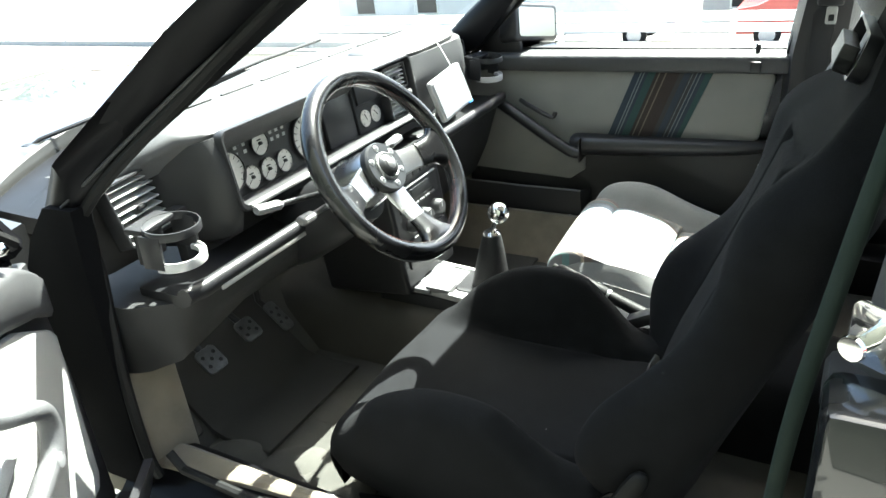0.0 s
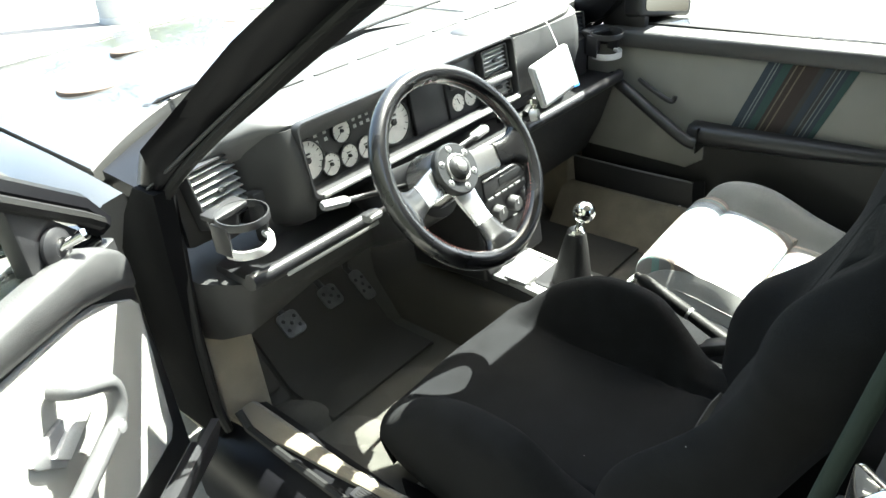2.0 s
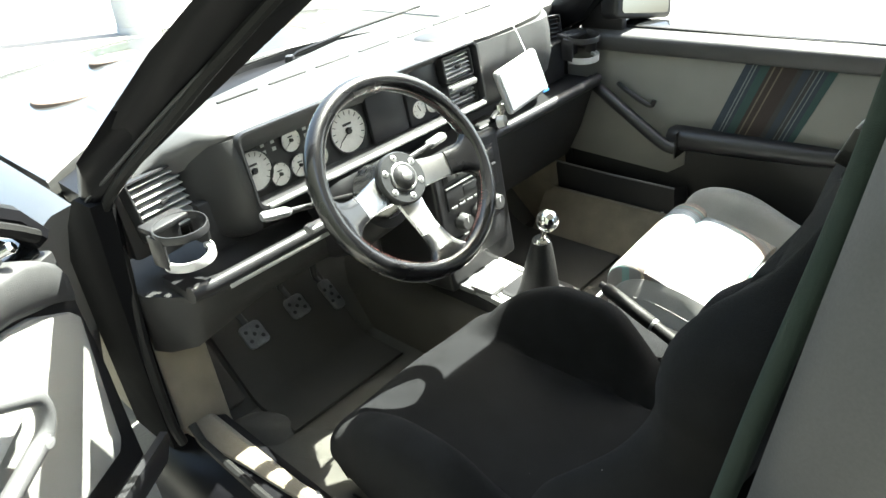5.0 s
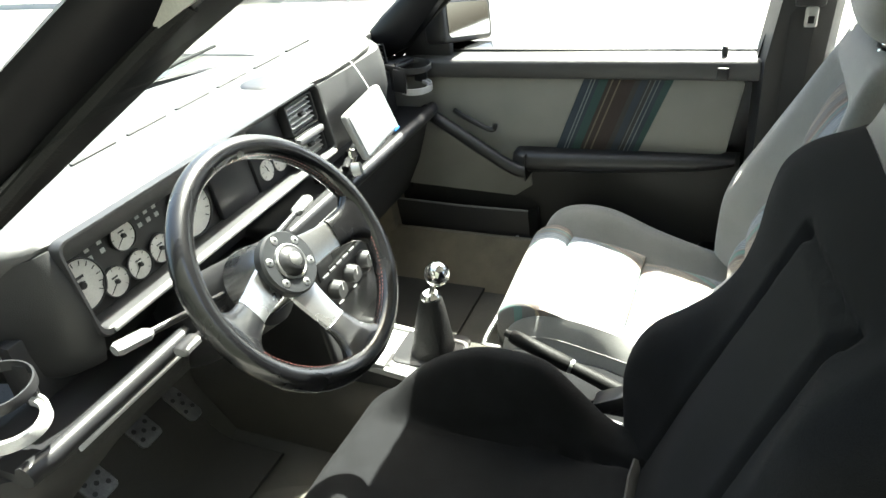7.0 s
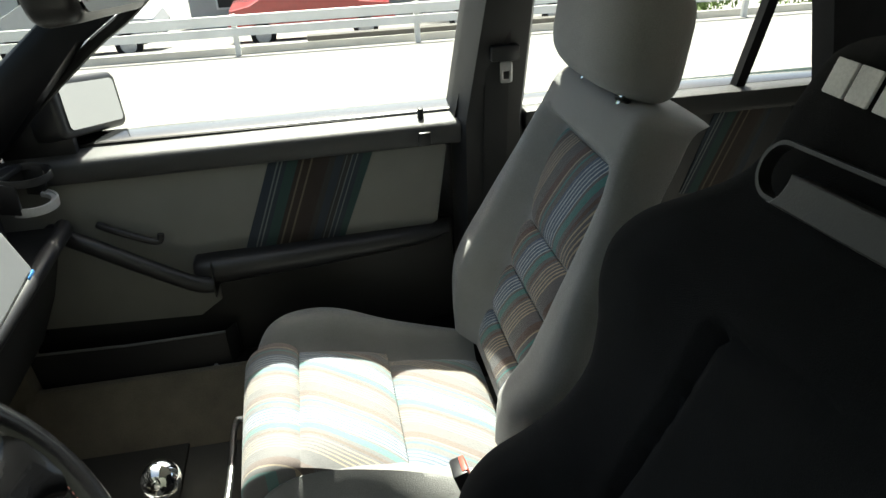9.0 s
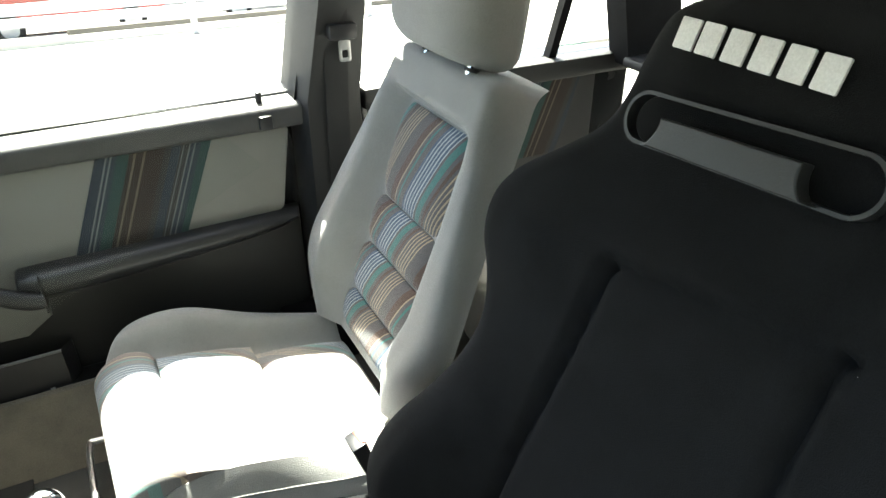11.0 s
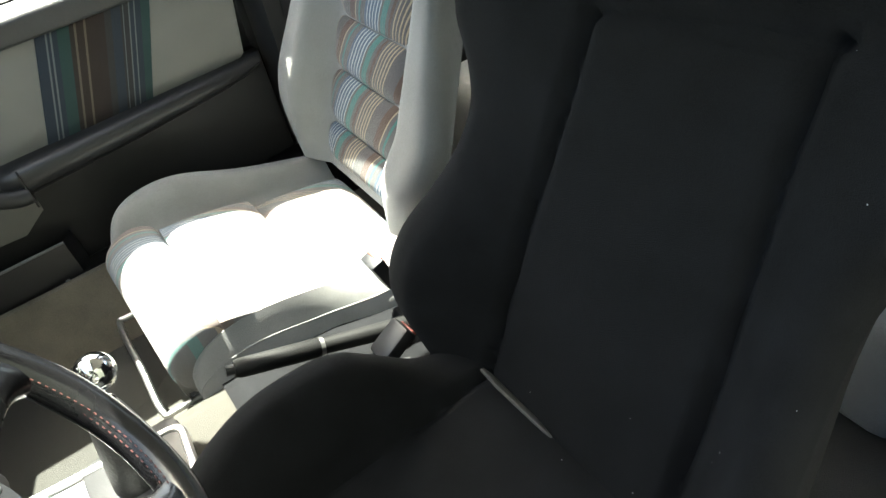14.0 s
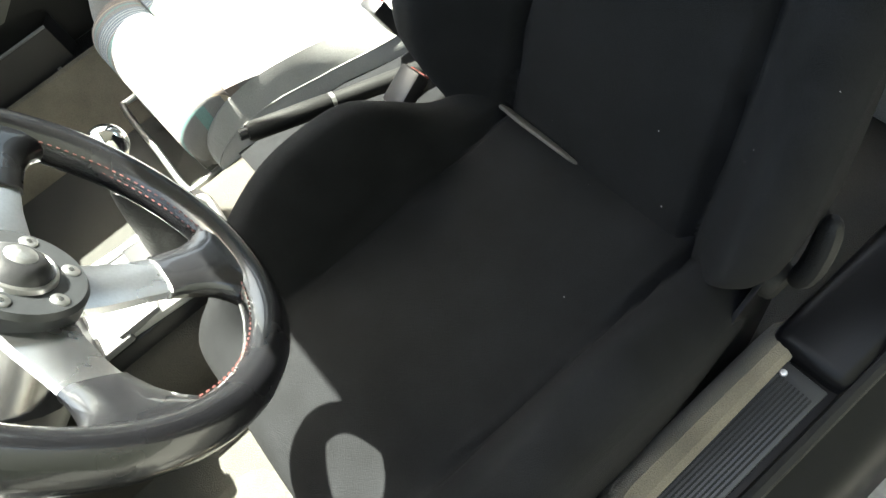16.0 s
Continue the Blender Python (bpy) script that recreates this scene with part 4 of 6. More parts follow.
    lever = part("recline_lever", tube(curve_points([(cx - 0.258, -0.452, 0.505), (cx - 0.266, -0.458, 0.525), (cx - 0.266, -0.468, 0.545), (cx - 0.262, -0.480, 0.570), (cx - 0.258, -0.488, 0.588)], 4), [0.008, 0.011, 0.014, 0.016, 0.017, 0.0175, 0.018, 0.018, 0.018, 0.018, 0.018, 0.0175, 0.017, 0.016, 0.014, 0.011, 0.005], 12, flat=0.7), RUBBER, ob, "black plastic recline lever")
    part("pivot", lathe([(0, 0.014), (0.018, 0.014), (0.022, 0.010), (0.024, 0.0), (0, 0)], pose(cx - 0.240, -0.448, 0.490, 0, -90, 0), 20), RUBBER, lever, "round pivot cover")
    return ob


bucket_seat()


def passenger_seat():
    ob = empty("passenger_seat", "grey suede car seat with striped cloth centre", "car seat")
    cx = 0.352
    lean = math.atan(0.36)
    up = Vector((0, -math.sin(lean), math.cos(lean)))
    fw = Vector((0, math.cos(lean), math.sin(lean)))
    o = Vector((cx, -0.520, 0.497))
    rows = [(-0.04, 0.20, 0.125, 0.025), (0.02, 0.228, 0.128, 0.045), (0.08, 0.248, 0.127, 0.060), (0.14, 0.250, 0.124, 0.062), (0.24, 0.228, 0.120, 0.050), (0.36, 0.201, 0.118, 0.036), (0.44, 0.186, 0.116, 0.028), (0.49, 0.178, 0.10, 0.022), (0.53, 0.171, 0.02, 0.018), (0.548, 0.160, 0.02, 0.004), (0.555, 0.14, 0.02, -0.02)]
    N, n_v = 26, 60
    rings = []
    for k in range(n_v + 1):
        v = -0.04 + 0.595 * k / n_v
        h, c, b = lerp_table(rows, v)
        ring = []
        for i in range(2 * N + 1):
            u = i / N - 1
            x = h * u
            ax = abs(x)
            inset = 1 - smooth_step(0.455, 0.475, v)
            bb = b if x > 0 else b * (1 - 0.5 * smooth_step(0.05, 0.16, v) * (1 - smooth_step(0.40, 0.50, v)))
            w = bb * smooth_step(c + 0.004, c + 0.045, ax)
            w = w * inset + bb * (1 - inset)
            w -= 0.014 * inset * (1 - smooth_step(c - 0.004, c + 0.012, ax))
            er = 0.040 - 0.018 * smooth_step(0.12, 0.34, v)
            edge = (ax - (h - er)) / er
            if edge > 0:
                w -= er * (1 - math.sqrt(max(0.0, 1 - edge * edge)))
            ring.append(o + Vector((x, 0, 0)) + up * v + fw * w)
        for i in range(9):
            a = math.pi * (i + 0.5) / 9
            ring.append(o + Vector((h * 0.98 * math.cos(a), 0, 0)) + up * v + fw * (b - 0.06 - 0.06 * math.sin(a) ** 0.4))
        rings.append(ring)
    back = part("backrest", loft(rings), GREYSUEDE, ob, sharp=60)
    # striped pads of the back
    for v0, v1 in ((0.27, 0.452), (0.168, 0.266), (0.06, 0.164), (-0.02, 0.056)):
        rings = []
        for k in range(13):
            t = k / 12
            v = v0 + (v1 - v0) * t
            c = lerp_table(rows, v)[1] + 0.001
            puff = 0.014 * (1 - abs(2 * t - 1) ** 3.5)
            ring = [Vector((c * (i / 10 - 1), 0, 0)) + up * v + fw * (-0.010 + puff - 0.012 * abs(i / 10 - 1) ** 6) for i in range(21)]
            ring += [Vector((c, 0, 0)) + up * v + fw * -0.095, Vector((-c, 0, 0)) + up * v + fw * -0.095]
            rings.append(ring)
        p = part("back_pad", loft(rings), BACKSTRIPE, back, "striped teal, blue and sand cloth pad in shaded tones")
        p.location = o
    # head restraint
    hc = o + up * 0.642 + fw * 0.005 + Vector((0.030, 0, 0))
    rings = []
    for k in range(25):
        t = k / 24 * 2 - 1
        e = (1 - abs(t) ** 5) ** 0.35 if abs(t) < 1 else 0.02
        hw, th = 0.155 * max(0.05, e), 0.075 * max(0.05, e)
        ring = []
        for i in range(28):
            a = 2 * math.pi * i / 28
            ca, sa = math.cos(a), math.sin(a)
            ring.append(hc + up * (0.095 * t) + Vector((hw * (1 if ca > 0 else -1) * abs(ca) ** 0.68, 0, 0)) + fw * (th * (1 if sa > 0 else -1) * abs(sa) ** 0.6 + 0.02 * t))
        rings.append(ring)
    hr = part("head_restraint", loft(rings), GREYSUEDE, ob, sharp=60)
    for s in (-1, 1):
        part("stem", tube([hc - up * 0.135 + Vector((s * 0.075 - 0.030, 0, 0)), hc - up * 0.08 + Vector((s * 0.075 - 0.030, 0, 0))], 0.006, 10), CHROME, hr, "chrome stem")
        part("stem_collar", lathe([(0.0, 0.006), (0.012, 0.005), (0.014, 0.0), (0.0, 0.0)], frame_of(o + up * 0.553 + fw * 0.003 + Vector((s * 0.075, 0, 0)), (1, 0, 0), -fw), 14), PLASTIC, hr, "black stem collar")
    # cushion base; its near edge flares to the rear
    def near_edge(y):
        return lerp_table([(-0.55, 0.236), (-0.41, 0.230), (-0.30, 0.208), (-0.185, 0.181), (-0.05, 0.179)], y)[0]
    prof = [(-0.52, 0.215, 0.13, 0.045, 0.405), (-0.45, 0.222, 0.13, 0.052, 0.415), (-0.35, 0.230, 0.132, 0.060, 0.436), (-0.24, 0.238, 0.135, 0.076, 0.462), (-0.16, 0.236, 0.135, 0.066, 0.478), (-0.105, 0.226, 0.135, 0.050, 0.475), (-0.072, 0.207, 0.14, 0.012, 0.465), (-0.058, 0.192, 0.14, 0.0, 0.43), (-0.062, 0.18, 0.13, 0.0, 0.37)]
    rings = []
    for k in range(61):
        y, h, c, b, z = smooth_rows(prof, k / 60 * (len(prof) - 1))
        ring = []
        for i in range(2 * N + 1):
            hx = h if i > N else near_edge(y) - 0.012
            x = hx * (i / N - 1)
            ax = abs(x)
            er = 0.045 if x > 0 else 0.012
            w = b * smooth_step(c, c + 0.05, ax) if x > 0 else 0.0
            edge = (ax - (hx - er)) / er
            if edge > 0:
                w -= er * (1 - math.sqrt(max(0.0, 1 - edge * edge)))
            ring.append(Vector((cx + x, y, z + w)))
        zb = min(0.37, z - 0.02)
        ring += [Vector((cx + h, y, (z + zb) / 2)), Vector((cx + h - 0.02, y, zb)), Vector((cx - near_edge(y) + 0.02, y, zb)), Vector((cx - near_edge(y) + 0.012, y, (z + zb) / 2))]
        rings.append(ring)
    cush = part("cushion", loft(rings), GREYSUEDE, ob, sharp=60)
    o2 = Vector((cx, -0.2, 0.48))
    for y0, y1, zf, hwid in ((-0.52, -0.335, 0.488, 0.13), (-0.333, -0.160, 0.496, 0.145)):
        rings = []
        for k in range(15):
            t = k / 14
            y = y0 + (y1 - y0) * t
            puff = 0.020 * (1 - abs(2 * t - 1) ** 4)
            drop = -0.034 * (1 - t) if y1 > -0.3 else -0.036 - 0.032 * (1 - t)
            near_w = near_edge(y)
            ring = [Vector(((hwid if i > 10 else near_w) * (i / 10 - 1), y, zf + drop + puff * (1 - abs(i / 10 - 1) ** 5) - 0.012 * abs(i / 10 - 1) ** 6 + 0.008 * max(0, 1 - i / 10) ** 2)) - Vector((0, o2.y, o2.z)) for i in range(21)]
            ring += [Vector((hwid * 0.98, y, zf + drop - 0.04)) - Vector((0, o2.y, o2.z)), Vector((-near_w * 0.98, y, zf + drop - 0.04)) - Vector((0, o2.y, o2.z))]
            rings.append(ring)
        p = part("cushion_pad", loft(rings), CUSHSTRIPE, cush, "striped cloth pad in sunlit pale tones")
        p.location = o2
    # front roll over the knees' edge
    outline = [(-0.153, 0.455), (-0.157, 0.478), (-0.150, 0.494), (-0.130, 0.503), (-0.105, 0.503), (-0.080, 0.494), (-0.060, 0.478), (-0.047, 0.455), (-0.043, 0.430), (-0.047, 0.405), (-0.060, 0.388), (-0.10, 0.382), (-0.15, 0.388)]
    outline = [(p.y, p.z) for p in curve_points([(0, a, b) for a, b in outline], 3, loop=True)]
    rings = []
    for k in range(25):
        u = k / 12 - 1
        x = (0.175 if u > 0 else 0.174) * u
        e = (max(0.0, abs(u) - 0.90) / 0.10) ** 2
        skew = -0.012 * (1 - u) / 2
        rings.append([Vector((x, -0.10 + (a + 0.10) * (1 - 0.16 * e) + skew - o2.y, 0.445 + (b - 0.445) * (1 - 0.16 * e) - 0.006 * max(0, -u) - o2.z)) for a, b in outline])
    p = part("cushion_roll", loft(rings), ROLLSTRIPE, cush, "striped cloth front roll in sunlit pale tones", sharp=60)
    p.location = o2
    # bolster beside the tunnel
    rings = []
    for k in range(41):
        y, zt, wd, full = smooth_rows([(-0.53, 0.445, 0.068, 1.0), (-0.45, 0.462, 0.070, 1.0), (-0.38, 0.474, 0.070, 0.5), (-0.30, 0.484, 0.064, 0.08), (-0.22, 0.482, 0.062, 0.05), (-0.15, 0.470, 0.060, 0.08), (-0.108, 0.450, 0.056, 0.15), (-0.086, 0.424, 0.050, 0.3), (-0.079, 0.395, 0.040, 0.5)], k / 40 * 8)
        xi = cx - near_edge(y)
        zl = 0.325
        ring = [Vector((xi + 0.03, y, zl)), Vector((xi + 0.03, y, zt - 0.012)), Vector((xi + 0.012, y, zt - 0.004))]
        for i in range(15):
            a = math.pi / 2 * i / 14
            ex, ez = math.sin(a), math.cos(a)
            t = i / 14
            x = wd * (full * ex + (1 - full) * (t + 0.12 * t * (1 - t)))
            z = zl + 0.03 + (zt - zl - 0.03) * (full * ez + (1 - full) * (1 - t + 0.12 * t * (1 - t)))
            ring.append(Vector((xi - x, y, z)))
        ring += [Vector((xi - wd + 0.004, y, zl + 0.012)), Vector((xi - wd + 0.02, y, zl))]
        rings.append(ring)
    side = part("side_bolster", loft(rings), GREYSUEDE, cush, "grey suede side bolster", sharp=60)
    part("piping", tube([r[8] + Vector((-0.0004, 0, 0.0004)) for r in rings[3:]], 0.0011, 6), GREYSUEDE, side)
    part("front_apron", box(cx - 0.165, cx + 0.165, -0.16, -0.066, 0.355, 0.42, 0.02, 3), GREYSUEDE, cush, "grey suede front edge")
    part("adjuster_bar", tube(curve_points([(0.21, -0.16, 0.34), (0.20, -0.035, 0.345), (0.215, -0.012, 0.345), (0.33, -0.012, 0.345), (0.47, -0.012, 0.345), (0.485, -0.035, 0.345), (0.48, -0.16, 0.34)], 5), 0.006, 10), STEEL, ob, "bare steel seat adjuster bar")
    for s in (-1, 1):
        part("runner", box(cx + s * 0.17 - 0.02, cx + s * 0.17 + 0.02, -0.55, -0.04, 0.262, 0.30, 0.004), STEEL, ob, "steel seat runner")
        part("support", box(cx + s * 0.17 - 0.012, cx + s * 0.17 + 0.012, -0.5, -0.1, 0.295, 0.385, 0.004), PLASTIC, ob, "black seat support")
    return ob


passenger_seat()


def rear_bench():
    ob = empty("rear_bench", "grey suede rear bench seat behind the front seats", "bench seat")
    part("cushion", box(-0.56, 0.56, -1.28, -0.84, 0.26, 0.50, 0.05, 4), GREYSUEDE, ob)
    part("backrest", box(-0.56, 0.56, -0.06, 0.06, 0.0, 0.46, 0.04, 4, m=pose(0, -1.30, 0.46, 14, 0, 0)), GREYSUEDE, ob)
    for s in (-1, 1):
        part("centre_panel", box(s * 0.29 - 0.15, s * 0.29 + 0.15, 0.05, 0.075, 0.08, 0.40, 0.02, 3, m=pose(0, -1.30, 0.46, 14, 0, 0)), GREYSUEDE, ob)
    return ob


rear_bench()

# ---- dashboard ----
def dashboard():
    ob = empty("dashboard", "black moulded dashboard with a long instrument binnacle", "dashboard")
    # top pad: profile (y, z) along x
    rings = []
    for x, f in [(-0.655, 0.15), (-0.62, 0.12), (-0.57, 0.09), (-0.53, 0.035), (-0.50, 0.008), (-0.47, 0.0), (0.16, 0.0), (0.22, -0.012), (0.34, -0.010), (0.42, 0.0), (0.47, 0.02), (0.52, 0.07), (0.57, 0.12), (0.64, 0.15)]:
        y0 = 0.292 + f
        drop = 0.05 * smooth_step(0.52, 0.62, abs(x))
        rings.append([(x, y0 + 0.004, 0.962 - drop), (x, y0, 0.974 - drop), (x, y0 + 0.012, 0.984 - drop), (x, y0 + 0.08, 0.988 - drop), (x, 0.50 - 0.06 * (x / 0.65) ** 2, 0.980 - drop * 0.8), (x, 0.70 - 0.25 * (x / 0.65) ** 2, 0.955 - drop * 0.9), (x, 0.80 - 0.33 * (x / 0.65) ** 2, 0.935 - drop), (x, 0.80 - 0.33 * (x / 0.65) ** 2, 0.89), (x, 0.5, 0.90), (x, y0 + 0.02, 0.93 - drop)])
    top = part("top_pad", loft(rings), DASHSKIN, ob, "grained black top pad", sharp=55)
    for i in range(7):
        x = -0.40 + 0.125 * i
        part("demist_slot", box(x, x + 0.095, 0.462, 0.470, 0.9805, 0.9845, 0.001), INK, top, "narrow black demister slot", smooth=False)
    sp = part("speaker_grille", lathe([(0.0, 0.004), (0.035, 0.004), (0.045, 0.002), (0.047, 0.0), (0.0, 0.0)], pose(0.125, 0.37, 0.9865), 28), PLASTIC, top, "round black speaker grille")
    # face of the passenger side
    rings = []
    for k in range(15):
        x = 0.168 + (0.60 - 0.168) * k / 14
        f = 0.13 * smooth_step(0.42, 0.60, x) - 0.010 * smooth_step(0.16, 0.3, x)
        d = 0.05 * smooth_step(0.52, 0.62, x)
        rings.append([(x, 0.282 + f, 0.966 - d), (x, 0.274 + f, 0.93 - d), (x, 0.272 + f, 0.88 - d * 0.5), (x, 0.285 + f, 0.83), (x, 0.315 + f, 0.795), (x, 0.34 + f * 0.5, 0.78), (x, 0.42 + f, 0.78), (x, 0.42 + f, 0.95)])
    part("passenger_face", loft(rings), DASHSKIN, ob, "grained grey-black dash face", sharp=60)
    part("lock_barrel", lathe([(0.0, 0.006), (0.006, 0.006), (0.008, 0.004), (0.009, 0.0), (0.0, 0.0)], frame_of((0.325, 0.262, 0.873), (1, 0, 0), (0, 0, 1)), 18), STEEL, ob, "small round lock")
    # driver's cheek, in darker vinyl than the dash skin to show it unlit
    rings = []
    for k in range(13):
        x = -0.476 - 0.075 * k / 12
        f = 0.115 * (k / 12) ** 2.2
        rings.append([(x, 0.290 + f, 0.968 - 0.02 * (k / 12) ** 2), (x, 0.272 + f, 0.93), (x, 0.262 + f, 0.88), (x, 0.262 + f, 0.83), (x, 0.275 + f, 0.79), (x, 0.31 + f, 0.772), (x, 0.42, 0.772), (x, 0.42, 0.96)])
    part("cheek", loft(rings), VINYL, ob, "rounded black cheek beside the instruments, darkened for shade", sharp=60)
    # binnacle
    B = frame_of((-0.157, 0.264, 0.908), (1, 0, 0), (0, 0.13, 1))
    out, inn = rounded(-0.325, 0.325, -0.080, 0.071, 0.018), rounded(-0.318, 0.316, -0.066, 0.0655, 0.013)
    fr = part("binnacle_frame", ring_slab(out, inn, B @ Matrix.Translation((0, 0, 0.0)), 0.11, 0.004), PLASTIC, ob, "black binnacle frame")
    part("lower_trim", box(-0.305, 0.315, -0.0775, -0.0685, -0.002, 0.004, 0.003, m=B), SILVER, fr, "worn silver trim strip")
    face = part("instrument_panel", box(-0.31, 0.31, -0.068, 0.062, -0.07, -0.052, 0, m=B), INK, ob, "black instrument panel", smooth=False)
    part("hood_panel", box(-0.002, 0.103, -0.066, 0.060, -0.052, -0.040, 0.004, m=B), PLASTIC, ob, "plain black display panel")

    def gauge(x, z, r, ticks):
        m = B @ Matrix.Translation((x, z, -0.0515))
        g = part("gauge", lathe([(0.0, 0.0), (r, 0.0), (r, 0.002), (r * 0.97, 0.003), (0.0, 0.003)], m, 36), DIAL, face, "white round gauge")
        part("gauge_rim", loft([[m @ Vector((q * math.cos(2 * math.pi * i / 36), q * math.sin(2 * math.pi * i / 36), h)) for i in range(36)] for q, h in ((r, 0.0), (r * 1.05, 0.002), (r * 1.05, 0.006), (r * 0.99, 0.006), (r * 0.98, 0.003))], True, False), PLASTIC, g, "thin black rim")
        for i in range(ticks):
            a = radians(220 - 260 * i / (ticks - 1))
            part("tick", box(r * 0.74, r * 0.92, -r * 0.018, r * 0.018, 0.003, 0.0036, 0, m=m @ pose(0, 0, 0, 0, 0, math.degrees(a))), INK, g, smooth=False)
        part("needle", slab([(-r * 0.2, -r * 0.03), (r * 0.75, -r * 0.012), (r * 0.75, r * 0.012), (-r * 0.2, r * 0.03)], m @ Matrix.Translation((0, 0, 0.006)) @ pose(0, 0, 0, 0, 0, 215), 0.001, 0), INK, g, "black needle", smooth=False)
        part("needle_cap", lathe([(0.0, 0.009), (r * 0.13, 0.009), (r * 0.16, 0.006), (r * 0.16, 0.003)], m, 18), INK, g, "black needle cap")
        part("scale_word", box(-r * 0.25, r * 0.25, r * 0.25, r * 0.36, 0.003, 0.0036, 0, m=m), INK, g, smooth=False)

    for x, z, r, n in ((-0.287, -0.014, 0.038, 13), (-0.236, -0.040, 0.0225, 7), (-0.188, -0.040, 0.0225, 7), (-0.193, 0.013, 0.0225, 7), (-0.141, -0.039, 0.0225, 7), (-0.056, -0.016, 0.045, 13)):
        gauge(x, z, r, n)
    for x in (-0.254, -0.231, -0.155, -0.137, -0.119):
        for j in range(3):
            part("tell_tale", box(x - 0.004, x + 0.004, 0.010 + 0.014 * j - 0.0035, 0.010 + 0.014 * j + 0.0035, -0.052, -0.0512, 0, m=B), SYMBOL, face, "small grey warning symbol", smooth=False)
    # centre: blank panel, two gauges, two vents
    cen = part("centre_panel", box(0.105, 0.312, -0.066, 0.060, -0.06, -0.036, 0.003, m=B), PLASTIC, ob, "black centre panel")
    part("blank_plate", box(0.112, 0.205, 0.000, 0.054, -0.036, -0.028, 0.003, m=B), PLASTIC, cen, "plain black plate")
    for x in (0.135, 0.178):
        m = B @ Matrix.Translation((x, -0.034, -0.0355))
        g = part("gauge", lathe([(0.0, 0.0), (0.019, 0.0), (0.019, 0.002), (0.0, 0.003)], m, 30), DIAL, cen, "small white auxiliary gauge")
        part("needle", box(-0.003, 0.013, -0.0008, 0.0008, 0.004, 0.005, 0, m=m @ pose(0, 0, 0, 0, 0, 60 + 400 * x)), INK, g, smooth=False)
        for i in range(7):
            part("tick", box(0.013, 0.017, -0.0005, 0.0005, 0.003, 0.0035, 0, m=m @ pose(0, 0, 0, 0, 0, 220 - 43 * i)), INK, g, smooth=False)

    # lit: slat material; SILVER puts the sun on the slats into their colour
    def vent(m, w, h, n, name="air_vent", lit=DARKGREY):
        v = part(name, ring_slab(rounded(-w / 2, w / 2, -h / 2, h / 2, 0.005, 3), rounded(-w / 2 + 0.005, w / 2 - 0.005, -h / 2 + 0.005, h / 2 - 0.005, 0.003, 3), m, 0.03, 0.002), PLASTIC, ob, "black slatted air vent")
        part("vent_back", box(-w / 2, w / 2, -h / 2, h / 2, -0.034, -0.03, 0, m=m), INK, v, smooth=False)
        for i in range(n):
            z = -h / 2 + h * (i + 0.7) / (n + 0.4)
            part("slat", box(-w / 2 + 0.005, w / 2 - 0.005, -0.0012, 0.0012, -0.012, 0.012, 0.0008, 1, m=m @ Matrix.Translation((0, z, -0.016)) @ pose(0, 0, 0, 22, 0, 0)), lit, v, "slat, paler on the vents shown sunlit")
        part("vent_tab", box(-0.008, 0.008, -0.004, 0.004, -0.006, 0.004, 0.002, m=m), PLASTIC, v, "vent tab")
        return v

    vent(B @ Matrix.Translation((0.260, 0.028, -0.012)), 0.096, 0.062, 6, lit=SILVER)
    low = vent(B @ Matrix.Translation((0.260, -0.035, -0.012)), 0.096, 0.060, 6, lit=SILVER)
    # dark plastic flap, coloured paler as if in sun
    part("vent_flap", box(-0.044, 0.044, 0.012, 0.026, -0.012, 0.010, 0.004, m=B @ Matrix.Translation((0.260, -0.035, -0.012))), GREYPLASTIC, low, "tilted vent flap in a sunlit pale tone")
    vent(frame_of((-0.600, 0.366, 0.880), (0.985, 0.14, 0), (0, 0.25, 1)), 0.112, 0.112, 8, lit=SILVER)
    vent(frame_of((0.575, 0.375, 0.885), (0.80, -0.55, 0), (0, 0.25, 1)), 0.090, 0.085, 7)
    part("end_panel", box(-0.668, -0.548, 0.418, 0.455, 0.765, 0.945, 0.012), VINYL, ob, "black dash end")
    part("end_panel", box(0.56, 0.668, 0.41, 0.45, 0.765, 0.945, 0.012), VINYL, ob, "black dash end")
    # recess, shelf and lower parts
    part("recess", box(-0.56, 0.60, 0.335, 0.36, 0.755, 0.86, 0.004), VINYL, ob, "dark recess above the shelf")
    rings = []
    for x in (-0.655, -0.64, -0.62, 0.60, 0.62, 0.635):
        e = 0.006 if abs(x) > 0.63 else 0.0
        rings.append([(x, 0.228 + e, 0.752), (x, 0.232 + e, 0.764), (x, 0.244 + e, 0.768), (x, 0.256 + e, 0.762), (x, 0.262 + e, 0.752), (x, 0.36, 0.752), (x, 0.36, 0.735), (x, 0.26, 0.730), (x, 0.236 + e, 0.738)])
    sh = part("shelf", loft(rings), PLASTIC, ob, "black full-width shelf with rounded lip", sharp=60)
    # highlight on the lip's left end, laid on as a silver strip
    part("lip_highlight", box(-0.59, -0.33, 0.231, 0.2355, 0.735, 0.745, 0.002), SILVER, sh, "silver strip for the sunlit end of the lip")
    rings = [[(x, 0.255 + e, 0.735), (x, 0.262 + e, 0.70), (x, 0.29 + e, 0.655 - d), (x, 0.36 + e, 0.63 - d), (x, 0.50, 0.62 - d), (x, 0.50, 0.74)] for x, d, e in ((-0.70, 0.06, 0.10), (-0.685, 0.06, 0.07), (-0.65, 0.045, 0.02), (-0.60, 0.02, 0.0), (-0.50, 0.0, 0.0), (-0.10, 0.0, 0.0))]
